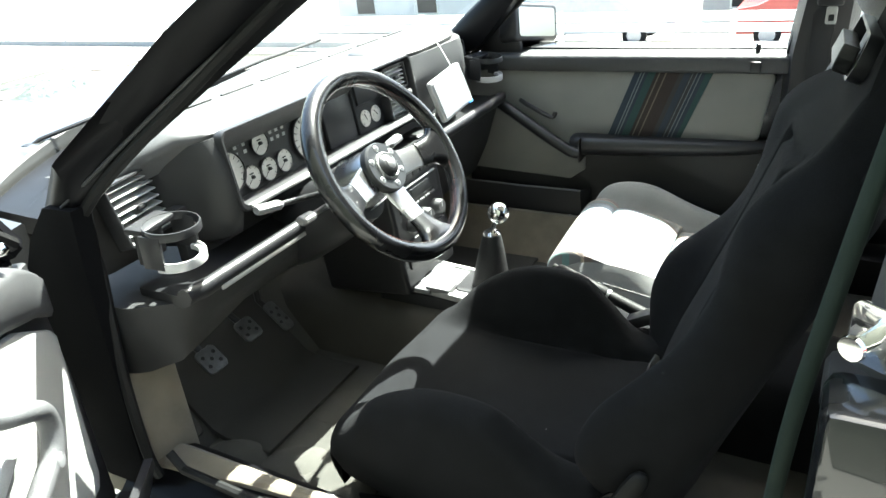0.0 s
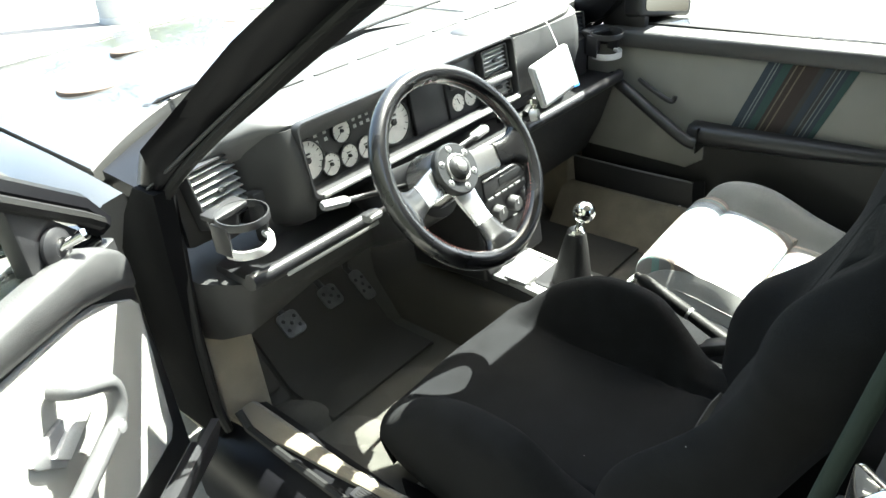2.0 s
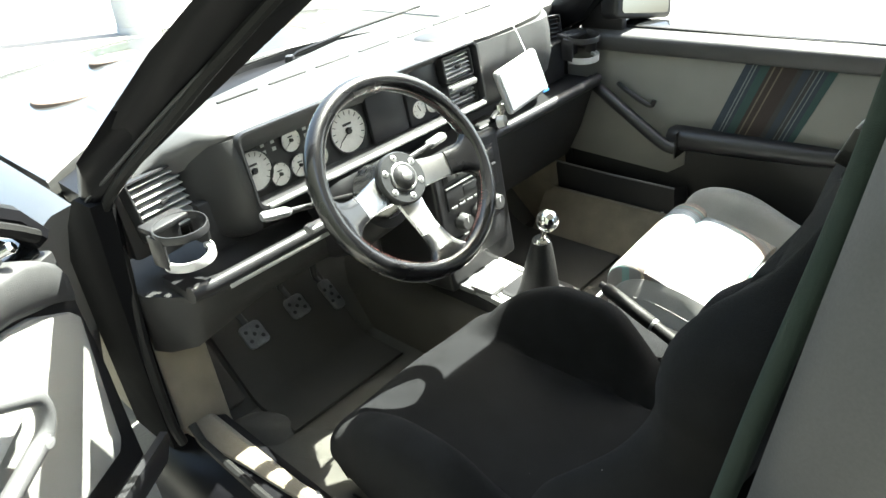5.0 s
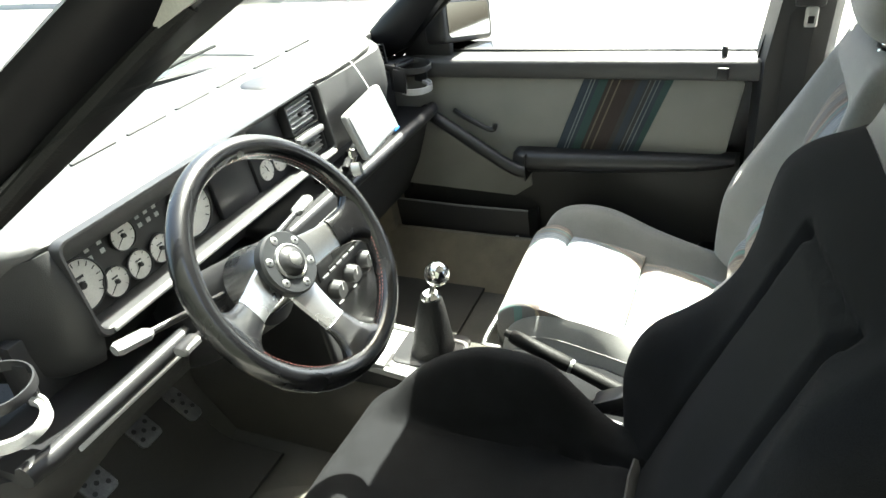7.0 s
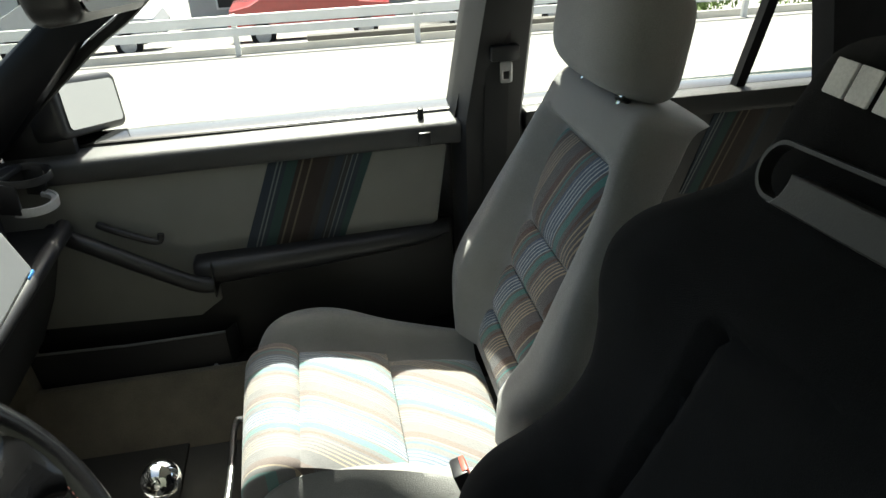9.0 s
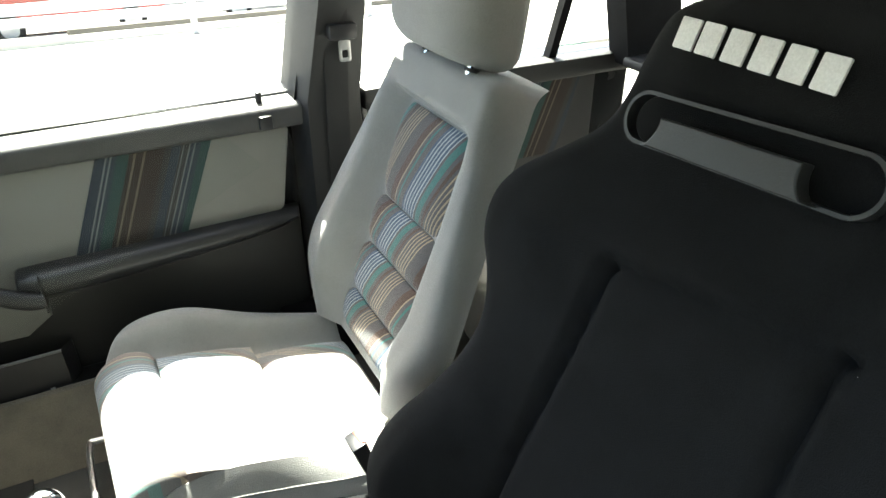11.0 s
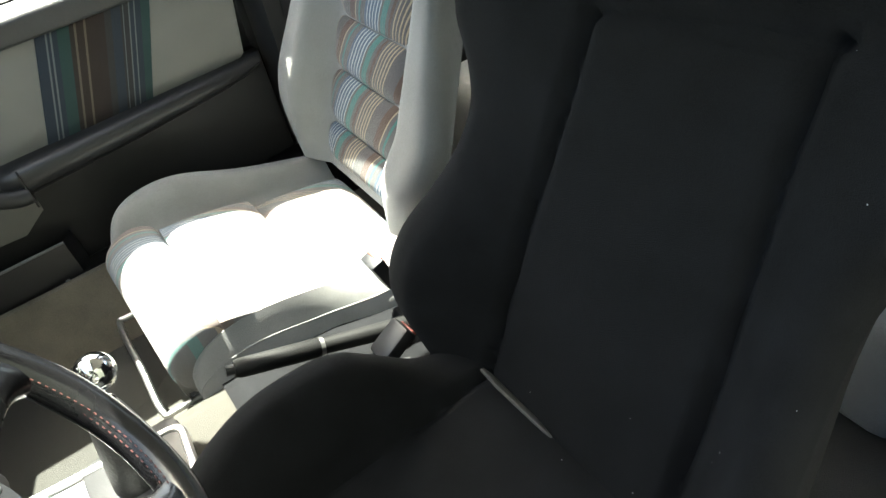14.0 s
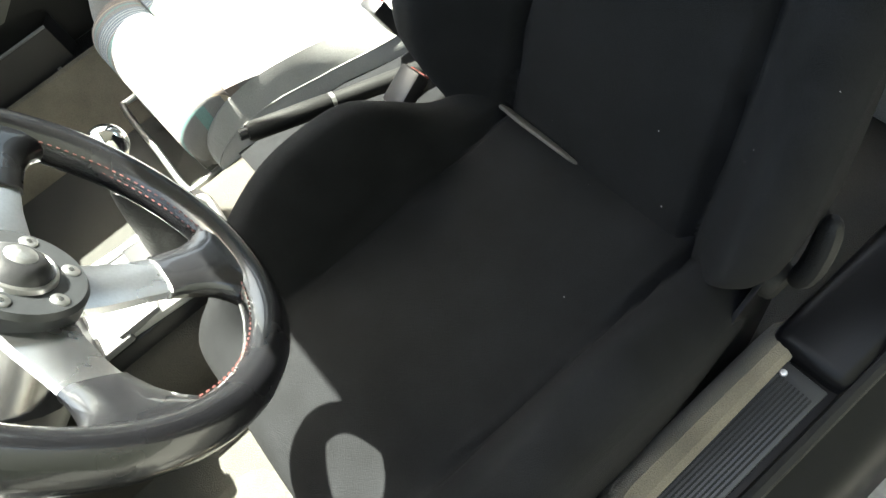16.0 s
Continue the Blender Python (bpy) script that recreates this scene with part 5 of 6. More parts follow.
    part("knee_panel", loft(rings), VINYL, ob, "black lower panel above the pedals", sharp=50)
    rings = [[(x, 0.262, 0.735), (x, 0.275, 0.70), (x, 0.31, 0.60), (x, 0.36, 0.50), (x, 0.60, 0.50), (x, 0.60, 0.74)] for x in (0.165, 0.64)]
    part("glovebox", loft(rings), VINYL, ob, "black glovebox front", sharp=50)
    # centre stack
    S = frame_of((0.035, 0.215, 0.665), (1, 0, 0), (0, 0.10, 1))
    st = part("centre_console", box(-0.115, 0.125, -0.22, 0.115, -0.25, 0.0, 0.012, 3, m=S), PLASTIC, ob, "black centre console stack")
    part("switch_panel", box(-0.085, 0.095, 0.045, 0.085, -0.004, 0.003, 0.003, m=S), PLASTIC, st, "black switch strip")
    for i in range(5):
        part("switch", box(-0.075 + 0.034 * i, -0.048 + 0.034 * i, 0.052, 0.078, 0.002, 0.008, 0.003, m=S), DARKGREY, st, "dark grey rocker switch")
    rad = part("radio", box(-0.085, 0.095, -0.018, 0.034, -0.004, 0.005, 0.003, m=S), PLASTIC, st, "black car radio")
    part("radio_display", box(-0.03, 0.06, 0.004, 0.026, 0.005, 0.0065, 0.001, m=S), ANTHRACITE, rad, "grey display")
    part("cassette_slot", box(-0.05, 0.07, -0.008, -0.003, 0.005, 0.006, 0, m=S), INK, rad, smooth=False)
    part("radio_edge", box(-0.083, 0.093, 0.0345, 0.038, 0.0, 0.006, 0.001, m=S), SILVER, rad, "bright radio edge")
    for i in range(6):
        part("radio_button", box(-0.078 + 0.026 * i, -0.058 + 0.026 * i, -0.016, -0.010, 0.005, 0.008, 0.001, m=S), GREYPLASTIC, rad)
    for x, z, r in ((-0.05, -0.055, 0.020), (0.01, -0.055, 0.020), (0.068, -0.055, 0.020)):
        k = part("heater_knob", lathe([(0.0, 0.024), (r * 0.8, 0.024), (r * 0.9, 0.021), (r, 0.0), (0, 0)], S @ Matrix.Translation((x, z, 0.0)), 26), DARKGREY, st, "grey round heater knob")
        part("pointer", box(-0.001, 0.001, 0.0, r * 0.8, 0.024, 0.0248, 0, m=S @ Matrix.Translation((x, z, 0))), WHITEINK, k, smooth=False)
    part("lower_tray", box(-0.09, 0.10, -0.16, -0.09, -0.004, 0.006, 0.004, m=S), PLASTIC, st, "black tray")
    return ob


dashboard()

# ---- steering wheel and column ----
A = 0.567
WN = Vector((0, -math.cos(A), math.sin(A)))
WM = frame_of((-0.300, 0.050, 0.880), (1, 0, 0), WN.cross(Vector((1, 0, 0))))


def steering_wheel():
    """Local x to the passenger, y up the wheel, z towards the driver."""
    ob = empty("steering_wheel", "black leather three-spoke steering wheel with satin spokes", "steering wheel")
    R = 0.1755
    rings = []
    for k in range(96):
        a = 2 * math.pi * k / 96
        r = 0.0165 + 0.0012 * (math.cos(2 * (a - radians(-30))) ** 8)
        ring = []
        for i in range(16):
            t = 2 * math.pi * i / 16
            ring.append(WM @ Vector(((R + r * math.cos(t)) * math.cos(a), (R + r * math.cos(t)) * math.sin(a), r * 1.08 * math.sin(t))))
        rings.append(ring)
    part("rim", loft(rings + rings[:1], True, False), LEATHER, ob, "black leather rim")
    for k in range(150):
        a = 2 * math.pi * k / 150
        deg = (math.degrees(a) + 360) % 360
        if 8 < deg < 88 or 190 < deg < 262 or 280 < deg < 350:
            for off in (-0.003, 0.003):
                part("stitch", box(-0.0005, 0.0005, -0.0015, 0.0015, -0.0004, 0.0004, 0, m=WM @ pose(0, 0, 0, 0, 0, math.degrees(a)) @ Matrix.Translation((R - 0.0166, 0, off + 0.004))), REDTHREAD, ob, smooth=False)
    for ang in (-8, -90, 188):
        rot = WM @ pose(0, 0, 0, 0, 0, ang)
        prof = [(0.030, 0.030, -0.030), (0.06, 0.026, -0.028), (0.09, 0.023, -0.022), (0.12, 0.023, -0.014), (0.145, 0.027, -0.008), (0.160, 0.036, -0.003)]
        rings = [[rot @ Vector((x, w * c, z + 0.004 * s)) for c, s in ((-1, -0.6), (-0.9, 0.6), (-0.5, 1), (0.5, 1), (0.9, 0.6), (1, -0.6), (0.8, -1), (-0.8, -1))] for x, w, z in prof]
        sp = part("spoke", loft(rings), ALU, ob, "satin aluminium spoke")
        rings = [[rot @ Vector((x, w * c, z + h * s)) for c, s in ((-1, 0), (-0.96, 0.45), (-0.8, 0.85), (-0.4, 1.0), (0, 1.03), (0.4, 1.0), (0.8, 0.85), (0.96, 0.45), (1, 0), (0.9, -0.7), (0.5, -0.95), (-0.5, -0.95), (-0.9, -0.7))] for x, w, z, h in ((0.108, 0.0240, -0.0178, 0.0075), (0.120, 0.0247, -0.0140, 0.0088), (0.132, 0.0270, -0.0108, 0.0100), (0.143, 0.0320, -0.0074, 0.0112), (0.152, 0.0410, -0.0044, 0.0122), (0.160, 0.054, -0.002, 0.0126), (0.168, 0.073, 0.0, 0.0105))]
        part("thumb_grip", loft(rings), LEATHER, sp, "black leather thumb grip")
    part("hub_plate", lathe([(0.0, -0.012), (0.046, -0.012), (0.049, -0.016), (0.049, -0.030), (0.0, -0.030)], WM, 48), ANTHRACITE, ob, "anthracite hub ring")
    for k in range(6):
        a = radians(60 * k + 30)
        b = part("hub_bolt", lathe([(0.0, 0.0012), (0.0055, 0.0012), (0.0062, 0.0008), (0.0064, 0.0), (0.0, 0.0)], WM @ Matrix.Translation((0.037 * math.cos(a), 0.037 * math.sin(a), -0.012)), 18), STEEL, ob, "silver socket screw")
        part("socket", lathe([(0.0, 0.0018), (0.0022, 0.0016), (0.0022, 0.0012)], WM @ Matrix.Translation((0.037 * math.cos(a), 0.037 * math.sin(a), -0.012)), 6), INK, b)
    horn = part("horn_button", lathe([(0.0, 0.002), (0.012, 0.001), (0.019, -0.003), (0.0235, -0.010), (0.025, -0.012)], WM, 36), PLASTIC, ob, "black horn button")
    part("button_ring", loft([[WM @ Vector((q * math.cos(2 * math.pi * i / 40), q * math.sin(2 * math.pi * i / 40), h)) for i in range(40)] for q, h in ((0.0225, -0.010), (0.0245, -0.0075), (0.0265, -0.0085), (0.0275, -0.012))], True, False), STEEL, horn, "silver ring")
    part("badge", lathe([(0.0, 0.0035), (0.008, 0.003), (0.0105, 0.0015), (0.011, 0.0)], WM, 24), STEEL, horn, "plain silver badge disc")
    part("boss", lathe([(0.0, -0.03), (0.045, -0.03), (0.05, -0.06), (0.055, -0.10), (0.0, -0.10)], WM, 36), ALU, ob, "satin aluminium hub boss")
    return ob


steering_wheel()


def steering_column():
    ob = empty("steering_column", "black steering column shroud with control stalks", "steering column")
    rings = []
    for d, rx, ry in ((-0.095, 0.045, 0.05), (-0.10, 0.058, 0.062), (-0.20, 0.062, 0.07), (-0.30, 0.06, 0.07), (-0.36, 0.05, 0.06)):
        rings.append([WM @ Vector((rx * math.cos(2 * math.pi * i / 24), ry * math.sin(2 * math.pi * i / 24) - 0.01, d)) for i in range(24)])
    part("shroud", loft(rings), PLASTIC, ob)
    for tip, root in (((-0.524, 0.182, 0.862), (-0.345, 0.150, 0.835)), ((-0.467, 0.141, 0.822), (-0.340, 0.150, 0.815)), ((-0.075, 0.175, 0.85), (-0.25, 0.16, 0.84))):
        t, r = Vector(tip), Vector(root)
        s = part("stalk", tube([r, r + (t - r) * 0.45, r + (t - r) * 0.72], [0.006, 0.0055, 0.005], 10), PLASTIC, ob, "black control stalk")
        part("stalk_end", tube([r + (t - r) * 0.70, r + (t - r) * 0.74, r + (t - r) * 0.97, t], [0.006, 0.012, 0.0125, 0.009], 10, flat=0.75), GREYPLASTIC, s, "grey stalk end")
    k = part("ignition_key", box(-0.012, 0.012, -0.004, 0.004, -0.05, 0.0, 0.002, m=pose(-0.235, 0.145, 0.80, 20, 0, 0)), STEEL, ob, "steel ignition key")
    return ob


steering_column()

# ---- small fittings of the cabin ----
def cup_holder(x, y, z, turn):
    ob = empty("cup_holder", "folding black cup holder clipped to an air vent", "cup holder", "cup holders on the vents")
    m = pose(x, y, z, 4, 0, turn)

    def hoop(r0, r1, z0, z1, a0=0, a1=360):
        n = 44
        rings = []
        for k in range(n + 1):
            a = radians(a0 + (a1 - a0) * k / n)
            rings.append([m @ Vector((r * math.cos(a), r * math.sin(a), h)) for r, h in ((r0, z0), (r1, z0), (r1, z1 - 0.002), (r1 - 0.001, z1), (r0 + 0.001, z1), (r0, z1 - 0.002))])
        return loft(rings, True, a1 - a0 < 360)
    up = part("upper_ring", hoop(0.043, 0.047, -0.007, 0.007), PLASTIC, ob, "glossy black ring")
    part("lower_ring", hoop(0.034, 0.045, -0.058, -0.050, 180, 360), SILVER, ob, "silver lower hoop")
    part("lower_rim", hoop(0.042, 0.047, -0.062, -0.046, 175, 365), SILVER, ob, "bright hoop rim")
    part("clip_plate", box(-0.040, 0.040, 0.022, 0.062, -0.006, 0.006, 0.004, m=m), PLASTIC, ob, "black clip plate")
    for s in (-1, 1):
        part("side_arm", box(s * 0.0445 - 0.003, s * 0.0445 + 0.003, -0.010, 0.03, -0.058, 0.0, 0.002, m=m), PLASTIC, ob, "black folding arm")
    part("back_plate", box(-0.03, 0.03, 0.045, 0.056, -0.065, 0.004, 0.004, m=m), PLASTIC, ob, "black back plate")
    return ob


cup_holder(-0.628, 0.268, 0.868, 10)
cup_holder(0.602, 0.275, 0.874, -12)


def navigator():
    ob = empty("navigation_device", "small flat navigation screen on a bracket over the shelf", "navigation device")
    m = frame_of((0.242, 0.205, 0.867), (1, -0.09, 0.18), (-0.42, 0.30, 1))
    body = part("casing", slab(rounded(-0.069, 0.069, -0.054, 0.054, 0.009), m, 0.016, 0.004), SILVER, ob, "silver casing")
    part("screen", slab(rounded(-0.062, 0.062, -0.046, 0.048, 0.003), m @ Matrix.Translation((0, 0, 0.0025)), 0.002, 0), SCREEN, body, "pale matt screen", smooth=False)
    part("key", box(0.045, 0.065, -0.0545, -0.0495, 0.0, 0.003, 0.001, m=m), mat("blue_key", (0.05, 0.2, 0.5), 0.4), body, "small blue key")
    part("bracket_arm", tube([(0.235, 0.235, 0.84), (0.20, 0.25, 0.805), (0.165, 0.245, 0.79)], 0.009, 10), PLASTIC, ob, "black bracket arm")
    part("ball_joint", lathe([(0.0, 0.016), (0.010, 0.013), (0.016, 0.0), (0.010, -0.013), (0.0, -0.016)], pose(0.20, 0.25, 0.805), 16), CHROME, ob, "bright ball joint")
    part("clamp_screw", lathe([(0.0, 0.02), (0.014, 0.018), (0.016, 0.0), (0.0, 0.0)], pose(0.172, 0.232, 0.785, 80, 0, 20), 14), STEEL, ob, "clamp screw")
    part("foot", box(0.12, 0.20, 0.245, 0.30, 0.769, 0.784, 0.004), PLASTIC, ob, "black bracket foot")
    part("aerial_cable", tube(curve_points([(0.286, 0.222, 0.912), (0.288, 0.240, 0.942), (0.292, 0.266, 0.978), (0.294, 0.30, 0.990), (0.30, 0.42, 0.988)], 5), 0.0016, 6), WHITEINK, ob, "thin pale cable")
    return ob


navigator()


def console():
    ob = empty("gear_console", "pale worn gear lever console on the tunnel", "console")
    outer, inner = rounded(-0.088, 0.055, -0.085, 0.215, 0.022), rounded(-0.076, 0.044, -0.074, 0.204, 0.014)
    part("base", box(-0.058, 0.076, -0.035, 0.30, 0.385, 0.4435, 0.006), PLASTIC, ob, "black console base")
    plate = part("surround", slab(rounded(-0.088, 0.055, -0.085, 0.215, 0.022), pose(0.025, 0.045, 0.452, 0, 0, -6), 0.010, 0.003), SILVER, ob, "pale plastic lever surround")
    part("lip", ring_slab(outer, inner, pose(0.025, 0.045, 0.459, 0, 0, -6), 0.0075, 0.002), SILVER, plate, "raised pale lip")
    part("slot", box(-0.003, 0.003, -0.05, 0.05, 0.0, 0.0012, 0, m=pose(-0.028, 0.135, 0.452, 0, 0, -14)), INK, plate, "narrow dark slot", smooth=False)
    part("well", slab(rounded(-0.055, 0.062, -0.068, 0.075, 0.02), pose(0.03, 0.03, 0.456), 0.01, 0.003), PLASTIC, ob, "black boot frame")
    part("ash_tray", box(-0.06, 0.08, 0.15, 0.24, 0.446, 0.462, 0.005), GREYPLASTIC, ob, "grey ashtray lid")
    part("switch_block", box(-0.055, -0.005, 0.10, 0.165, 0.452, 0.468, 0.004), GREYPLASTIC, ob, "grey switch block")
    part("tunnel_cover", loft([[(x, y, z) for x, z in ((-0.142, 0.25), (-0.121, 0.364), (-0.088, 0.406), (-0.05, 0.421), (0.10, 0.421), (0.138, 0.406), (0.171, 0.364), (0.192, 0.25), (0.15, 0.25), (-0.10, 0.25))] for y in (-0.95, -0.6, -0.3, -0.115)]), BLACKCLOTH, ob, "black carpet cover under the handbrake", sharp=60)
    return ob


console()


def gear_lever():
    ob = empty("gear_lever", "gear lever with polished ball knob and black leather boot", "gear lever")
    base, top = Vector((0.035, 0.03, 0.455)), Vector((0.040, 0.022, 0.585))
    rings = []
    for k in range(19):
        t = k / 18
        c = base + (top - base) * t
        r = 0.023 * (1 - t) ** 0.75 + 0.0205
        ring = []
        for i in range(32):
            a = 2 * math.pi * i / 32
            q = r * (1 + (0.10 * (1 - t)) * abs(math.sin(2 * a)) ** 2 + 0.012 * math.sin(3 * a + 4 * t))
            ring.append(c + Vector((q * math.cos(a), q * math.sin(a), 0)))
        rings.append(ring)
    part("boot", loft(rings), BOOTHIDE, ob, "black creased leather boot")
    part("collar", lathe([(0.0, 0.0), (0.0205, 0.0), (0.021, 0.006), (0.015, 0.012), (0.0, 0.012)], Matrix.Translation(top) @ pose(0, 0, -0.002), 20), CHROME, ob, "chrome collar")
    part("shaft", tube([top, (0.040, 0.006, 0.635)], 0.006, 12), CHROME, ob, "chrome shaft")
    n = 20
    part("knob", lathe([(0.0255 * math.sin(math.pi * k / n) + (0.0001 if k in (0, n) else 0), -0.0255 * math.cos(math.pi * k / n)) for k in range(n + 1)], pose(0.040, 0.002, 0.643), 32), CHROME, ob, "polished steel ball knob")
    return ob


gear_lever()


def handbrake():
    ob = empty("handbrake", "black handbrake lever beside the driver's seat", "handbrake")
    tip, root = Vector((0.043, -0.140, 0.518)), Vector((0.005, -0.43, 0.428))
    d = (root - tip)
    part("grip", tube([tip, tip + d * 0.03, tip + d * 0.4, tip + d * 0.42], [0.012, 0.0145, 0.0155, 0.0135], 14), RUBBER, ob, "black plastic grip")
    part("button", tube([tip - d * 0.04, tip], 0.008, 12), PLASTIC, ob, "black release button")
    part("grip_ring", tube([tip + d * 0.415, tip + d * 0.435], 0.0148, 14), STEEL, ob, "bright ring")
    part("lever", tube([tip + d * 0.43, root], [0.0128, 0.0165], 12), RUBBER, ob, "black lever")
    part("gaiter", loft([[root + Vector((r * math.cos(2 * math.pi * i / 20), 1.9 * r * math.sin(2 * math.pi * i / 20), h - 0.03)) for i in range(20)] for r, h in ((0.05, -0.01), (0.042, 0.01), (0.03, 0.025), (0.022, 0.04))]), LEATHER, ob, "black leather gaiter")
    return ob


handbrake()


def belt_buckle(x, y, z, tilt):
    ob = empty("belt_buckle", "black seat belt buckle with a faded red button", "belt buckle", "belt buckles by the tunnel")
    m = pose(x, y, z, tilt, 8, 0)
    part("casing", box(-0.022, 0.022, -0.012, 0.012, -0.06, 0.0, 0.004, m=m), PLASTIC, ob, "black casing")
    part("button", box(-0.018, 0.018, -0.013, -0.004, -0.016, 0.002, 0.002, m=m), REDPLASTIC, ob, "faded red button")
    part("stalk", tube([m @ Vector((0, 0, -0.055)), m @ Vector((0, 0.0, -0.12)), (x, y - 0.03, 0.405)], 0.009, 10), PLASTIC, ob, "black cable stalk")
    return ob


belt_buckle(-0.034, -0.378, 0.488, 62)
belt_buckle(0.085, -0.40, 0.530, -18)


def pedal(x, y, z, w, h, name, label):
    ob = empty(name, label, "pedal", "pedals in the footwell")
    m = frame_of((x, y, z), (1, 0, 0), (0, 0.75, 0.66))
    pad = part("pad", slab(rounded(-w / 2, w / 2, -h / 2, h / 2, 0.012), m, 0.008, 0.003), PEDALPAD, ob, "drilled aluminium pad darkened for footwell shade")
    for i in range(-1, 2):
        for j in range(-1 if h < 0.09 else -2, 2 if h < 0.09 else 3):
            if (i + j) % 2 == 0:
                part("hole", lathe([(0.0, 0.0008), (0.0042, 0.0006), (0.0048, 0.0)], m @ Matrix.Translation((i * w * 0.28, j * h * 0.2, 0.0)), 12), INK, pad)
    part("arm", tube([m @ Vector((0, 0, -0.008)), (x, y + 0.06, z + 0.03), (x, y + 0.06, z + 0.16), (x, y + 0.02, z + 0.28)], 0.009, 8), PLASTIC, ob, "black pedal arm")
    return ob


pedal(-0.459, 0.482, 0.443, 0.056, 0.062, "clutch_pedal", "drilled aluminium clutch pedal")
pedal(-0.325, 0.497, 0.438, 0.054, 0.058, "brake_pedal", "drilled aluminium brake pedal")
pedal(-0.219, 0.500, 0.412, 0.036, 0.088, "throttle_pedal", "long drilled aluminium throttle pedal")


def foot_rest():
    m = frame_of((-0.562, 0.555, 0.375), (1, 0, 0), (0, 0.72, 0.69))
    return tagged(obj("foot_rest", slab(rounded(-0.034, 0.034, -0.11, 0.11, 0.012), m, 0.05, 0.006), DARKCARPET), "carpeted foot rest beside the clutch pedal, darkened for shade", "foot rest")


foot_rest()


def floor_mat(x0, x1, y0, y1, z, label):
    def lift(y):
        return z + 0.965 * max(0.0, y - 0.465)
    bm = loft([[(x, y, lift(y) + d) for x, d in ((x0, -0.008), (x0 + 0.004, 0.0), (x1 - 0.004, 0.0), (x1, -0.008))] for y in [y0 + (y1 - y0) * k / 12 for k in range(13)]])
    return tagged(obj("floor_mat", bm, MATTING, sharp=50), label, "floor mat", "floor mats")


floor_mat(-0.515, -0.17, 0.315, 0.70, 0.276, "worn dark brown mat in the driver's footwell")
floor_mat(0.23, 0.52, 0.10, 0.70, 0.276, "dark brown mat in the passenger footwell")


def strap(pts, width, side, th=0.0022):
    P = curve_points(pts, 8)
    rings = []
    for i, p in enumerate(P):
        d = (P[min(i + 1, len(P) - 1)] - P[max(i - 1, 0)]).normalized()
        w = Vector(side)
        w = (w - d * w.dot(d)).normalized()
        n = d.cross(w)
        rings.append([p + w * a * width / 2 + n * b * th for a, b in ((-1, -1), (1, -1), (1, 1), (-1, 1))])
    return loft(rings)


def seat_belts():
    ob = empty("seat_belt", "green-black seat belt webbing hanging from the centre post", "seat belt")
    part("webbing", tube(curve_points([(-0.572, -0.722, 1.285), (-0.590, -0.706, 1.15), (-0.622, -0.675, 0.95), (-0.642, -0.65, 0.75), (-0.648, -0.635, 0.45), (-0.648, -0.63, 0.38)], 8), 0.0095, 12, flat=0.7), BELTCLOTH, ob, "rolled green-black webbing")
    part("top_anchor", box(-0.605, -0.545, -0.745, -0.71, 1.27, 1.31, 0.006), PLASTIC, ob, "black belt guide")
    ob = empty("seat_belt", "black seat belt with a steel tongue on the centre post", "seat belt")
    part("webbing", strap([(0.585, -0.60, 1.24), (0.602, -0.60, 1.1), (0.628, -0.60, 0.9), (0.645, -0.60, 0.6), (0.645, -0.60, 0.40)], 0.046, (0.1, 1, 0)), BLACKBELT, ob)
    part("top_anchor", box(0.585, 0.625, -0.635, -0.565, 1.215, 1.265, 0.008), PLASTIC, ob, "black belt guide")
    part("tongue_cover", box(0.592, 0.618, -0.638, -0.582, 1.005, 1.035, 0.006), PLASTIC, ob, "black tongue cover")
    m = frame_of((0.606, -0.615, 0.984), (0, -1, 0), (0.05, 0, 1))
    part("tongue", ring_slab(rounded(-0.012, 0.012, -0.022, 0.018, 0.005, 3), rounded(-0.006, 0.006, -0.015, 0.000, 0.002, 3), m, 0.003, 0.0006), STEEL, ob, "steel belt tongue")
    return ob


seat_belts()


def rear_mirror():
    ob = empty("rear_view_mirror", "black rear-view mirror under the windscreen header", "mirror")
    m = frame_of((-0.02, -0.105, 1.264), (0.97, 0.05, -0.117), (0, 0.1, 1))
    part("housing", slab(rounded(-0.15, 0.15, -0.032, 0.032, 0.022), m, 0.035, 0.010, 3), PLASTIC, ob, "black housing")
    part("glass", slab(rounded(-0.142, 0.142, -0.026, 0.026, 0.018), m @ Matrix.Translation((0, 0, 0.002)), 0.002, 0), MIRROR, ob, "mirror glass", smooth=False)
    part("stem", tube([(-0.02, -0.075, 1.264), (-0.02, -0.06, 1.28), (-0.02, -0.08, 1.30)], 0.009, 10), PLASTIC, ob, "black stem")
    return ob


rear_mirror()


def striker():
    ob = empty("door_striker", "chrome door striker on the centre post", "door striker")
    m = frame_of((-0.712, -0.700, 0.93), (-0.55, -0.83, 0), (0, 0, 1))
    part("plate", slab(rounded(-0.022, 0.022, -0.03, 0.03, 0.01), m, 0.004, 0.001), CHROME, ob, "chrome plate")
    part("pin", lathe([(0, 0.03), (0.011, 0.03), (0.012, 0.026), (0.008, 0.02), (0.008, 0.0)], m, 18), CHROME, ob, "chrome pin")
    return ob


striker()

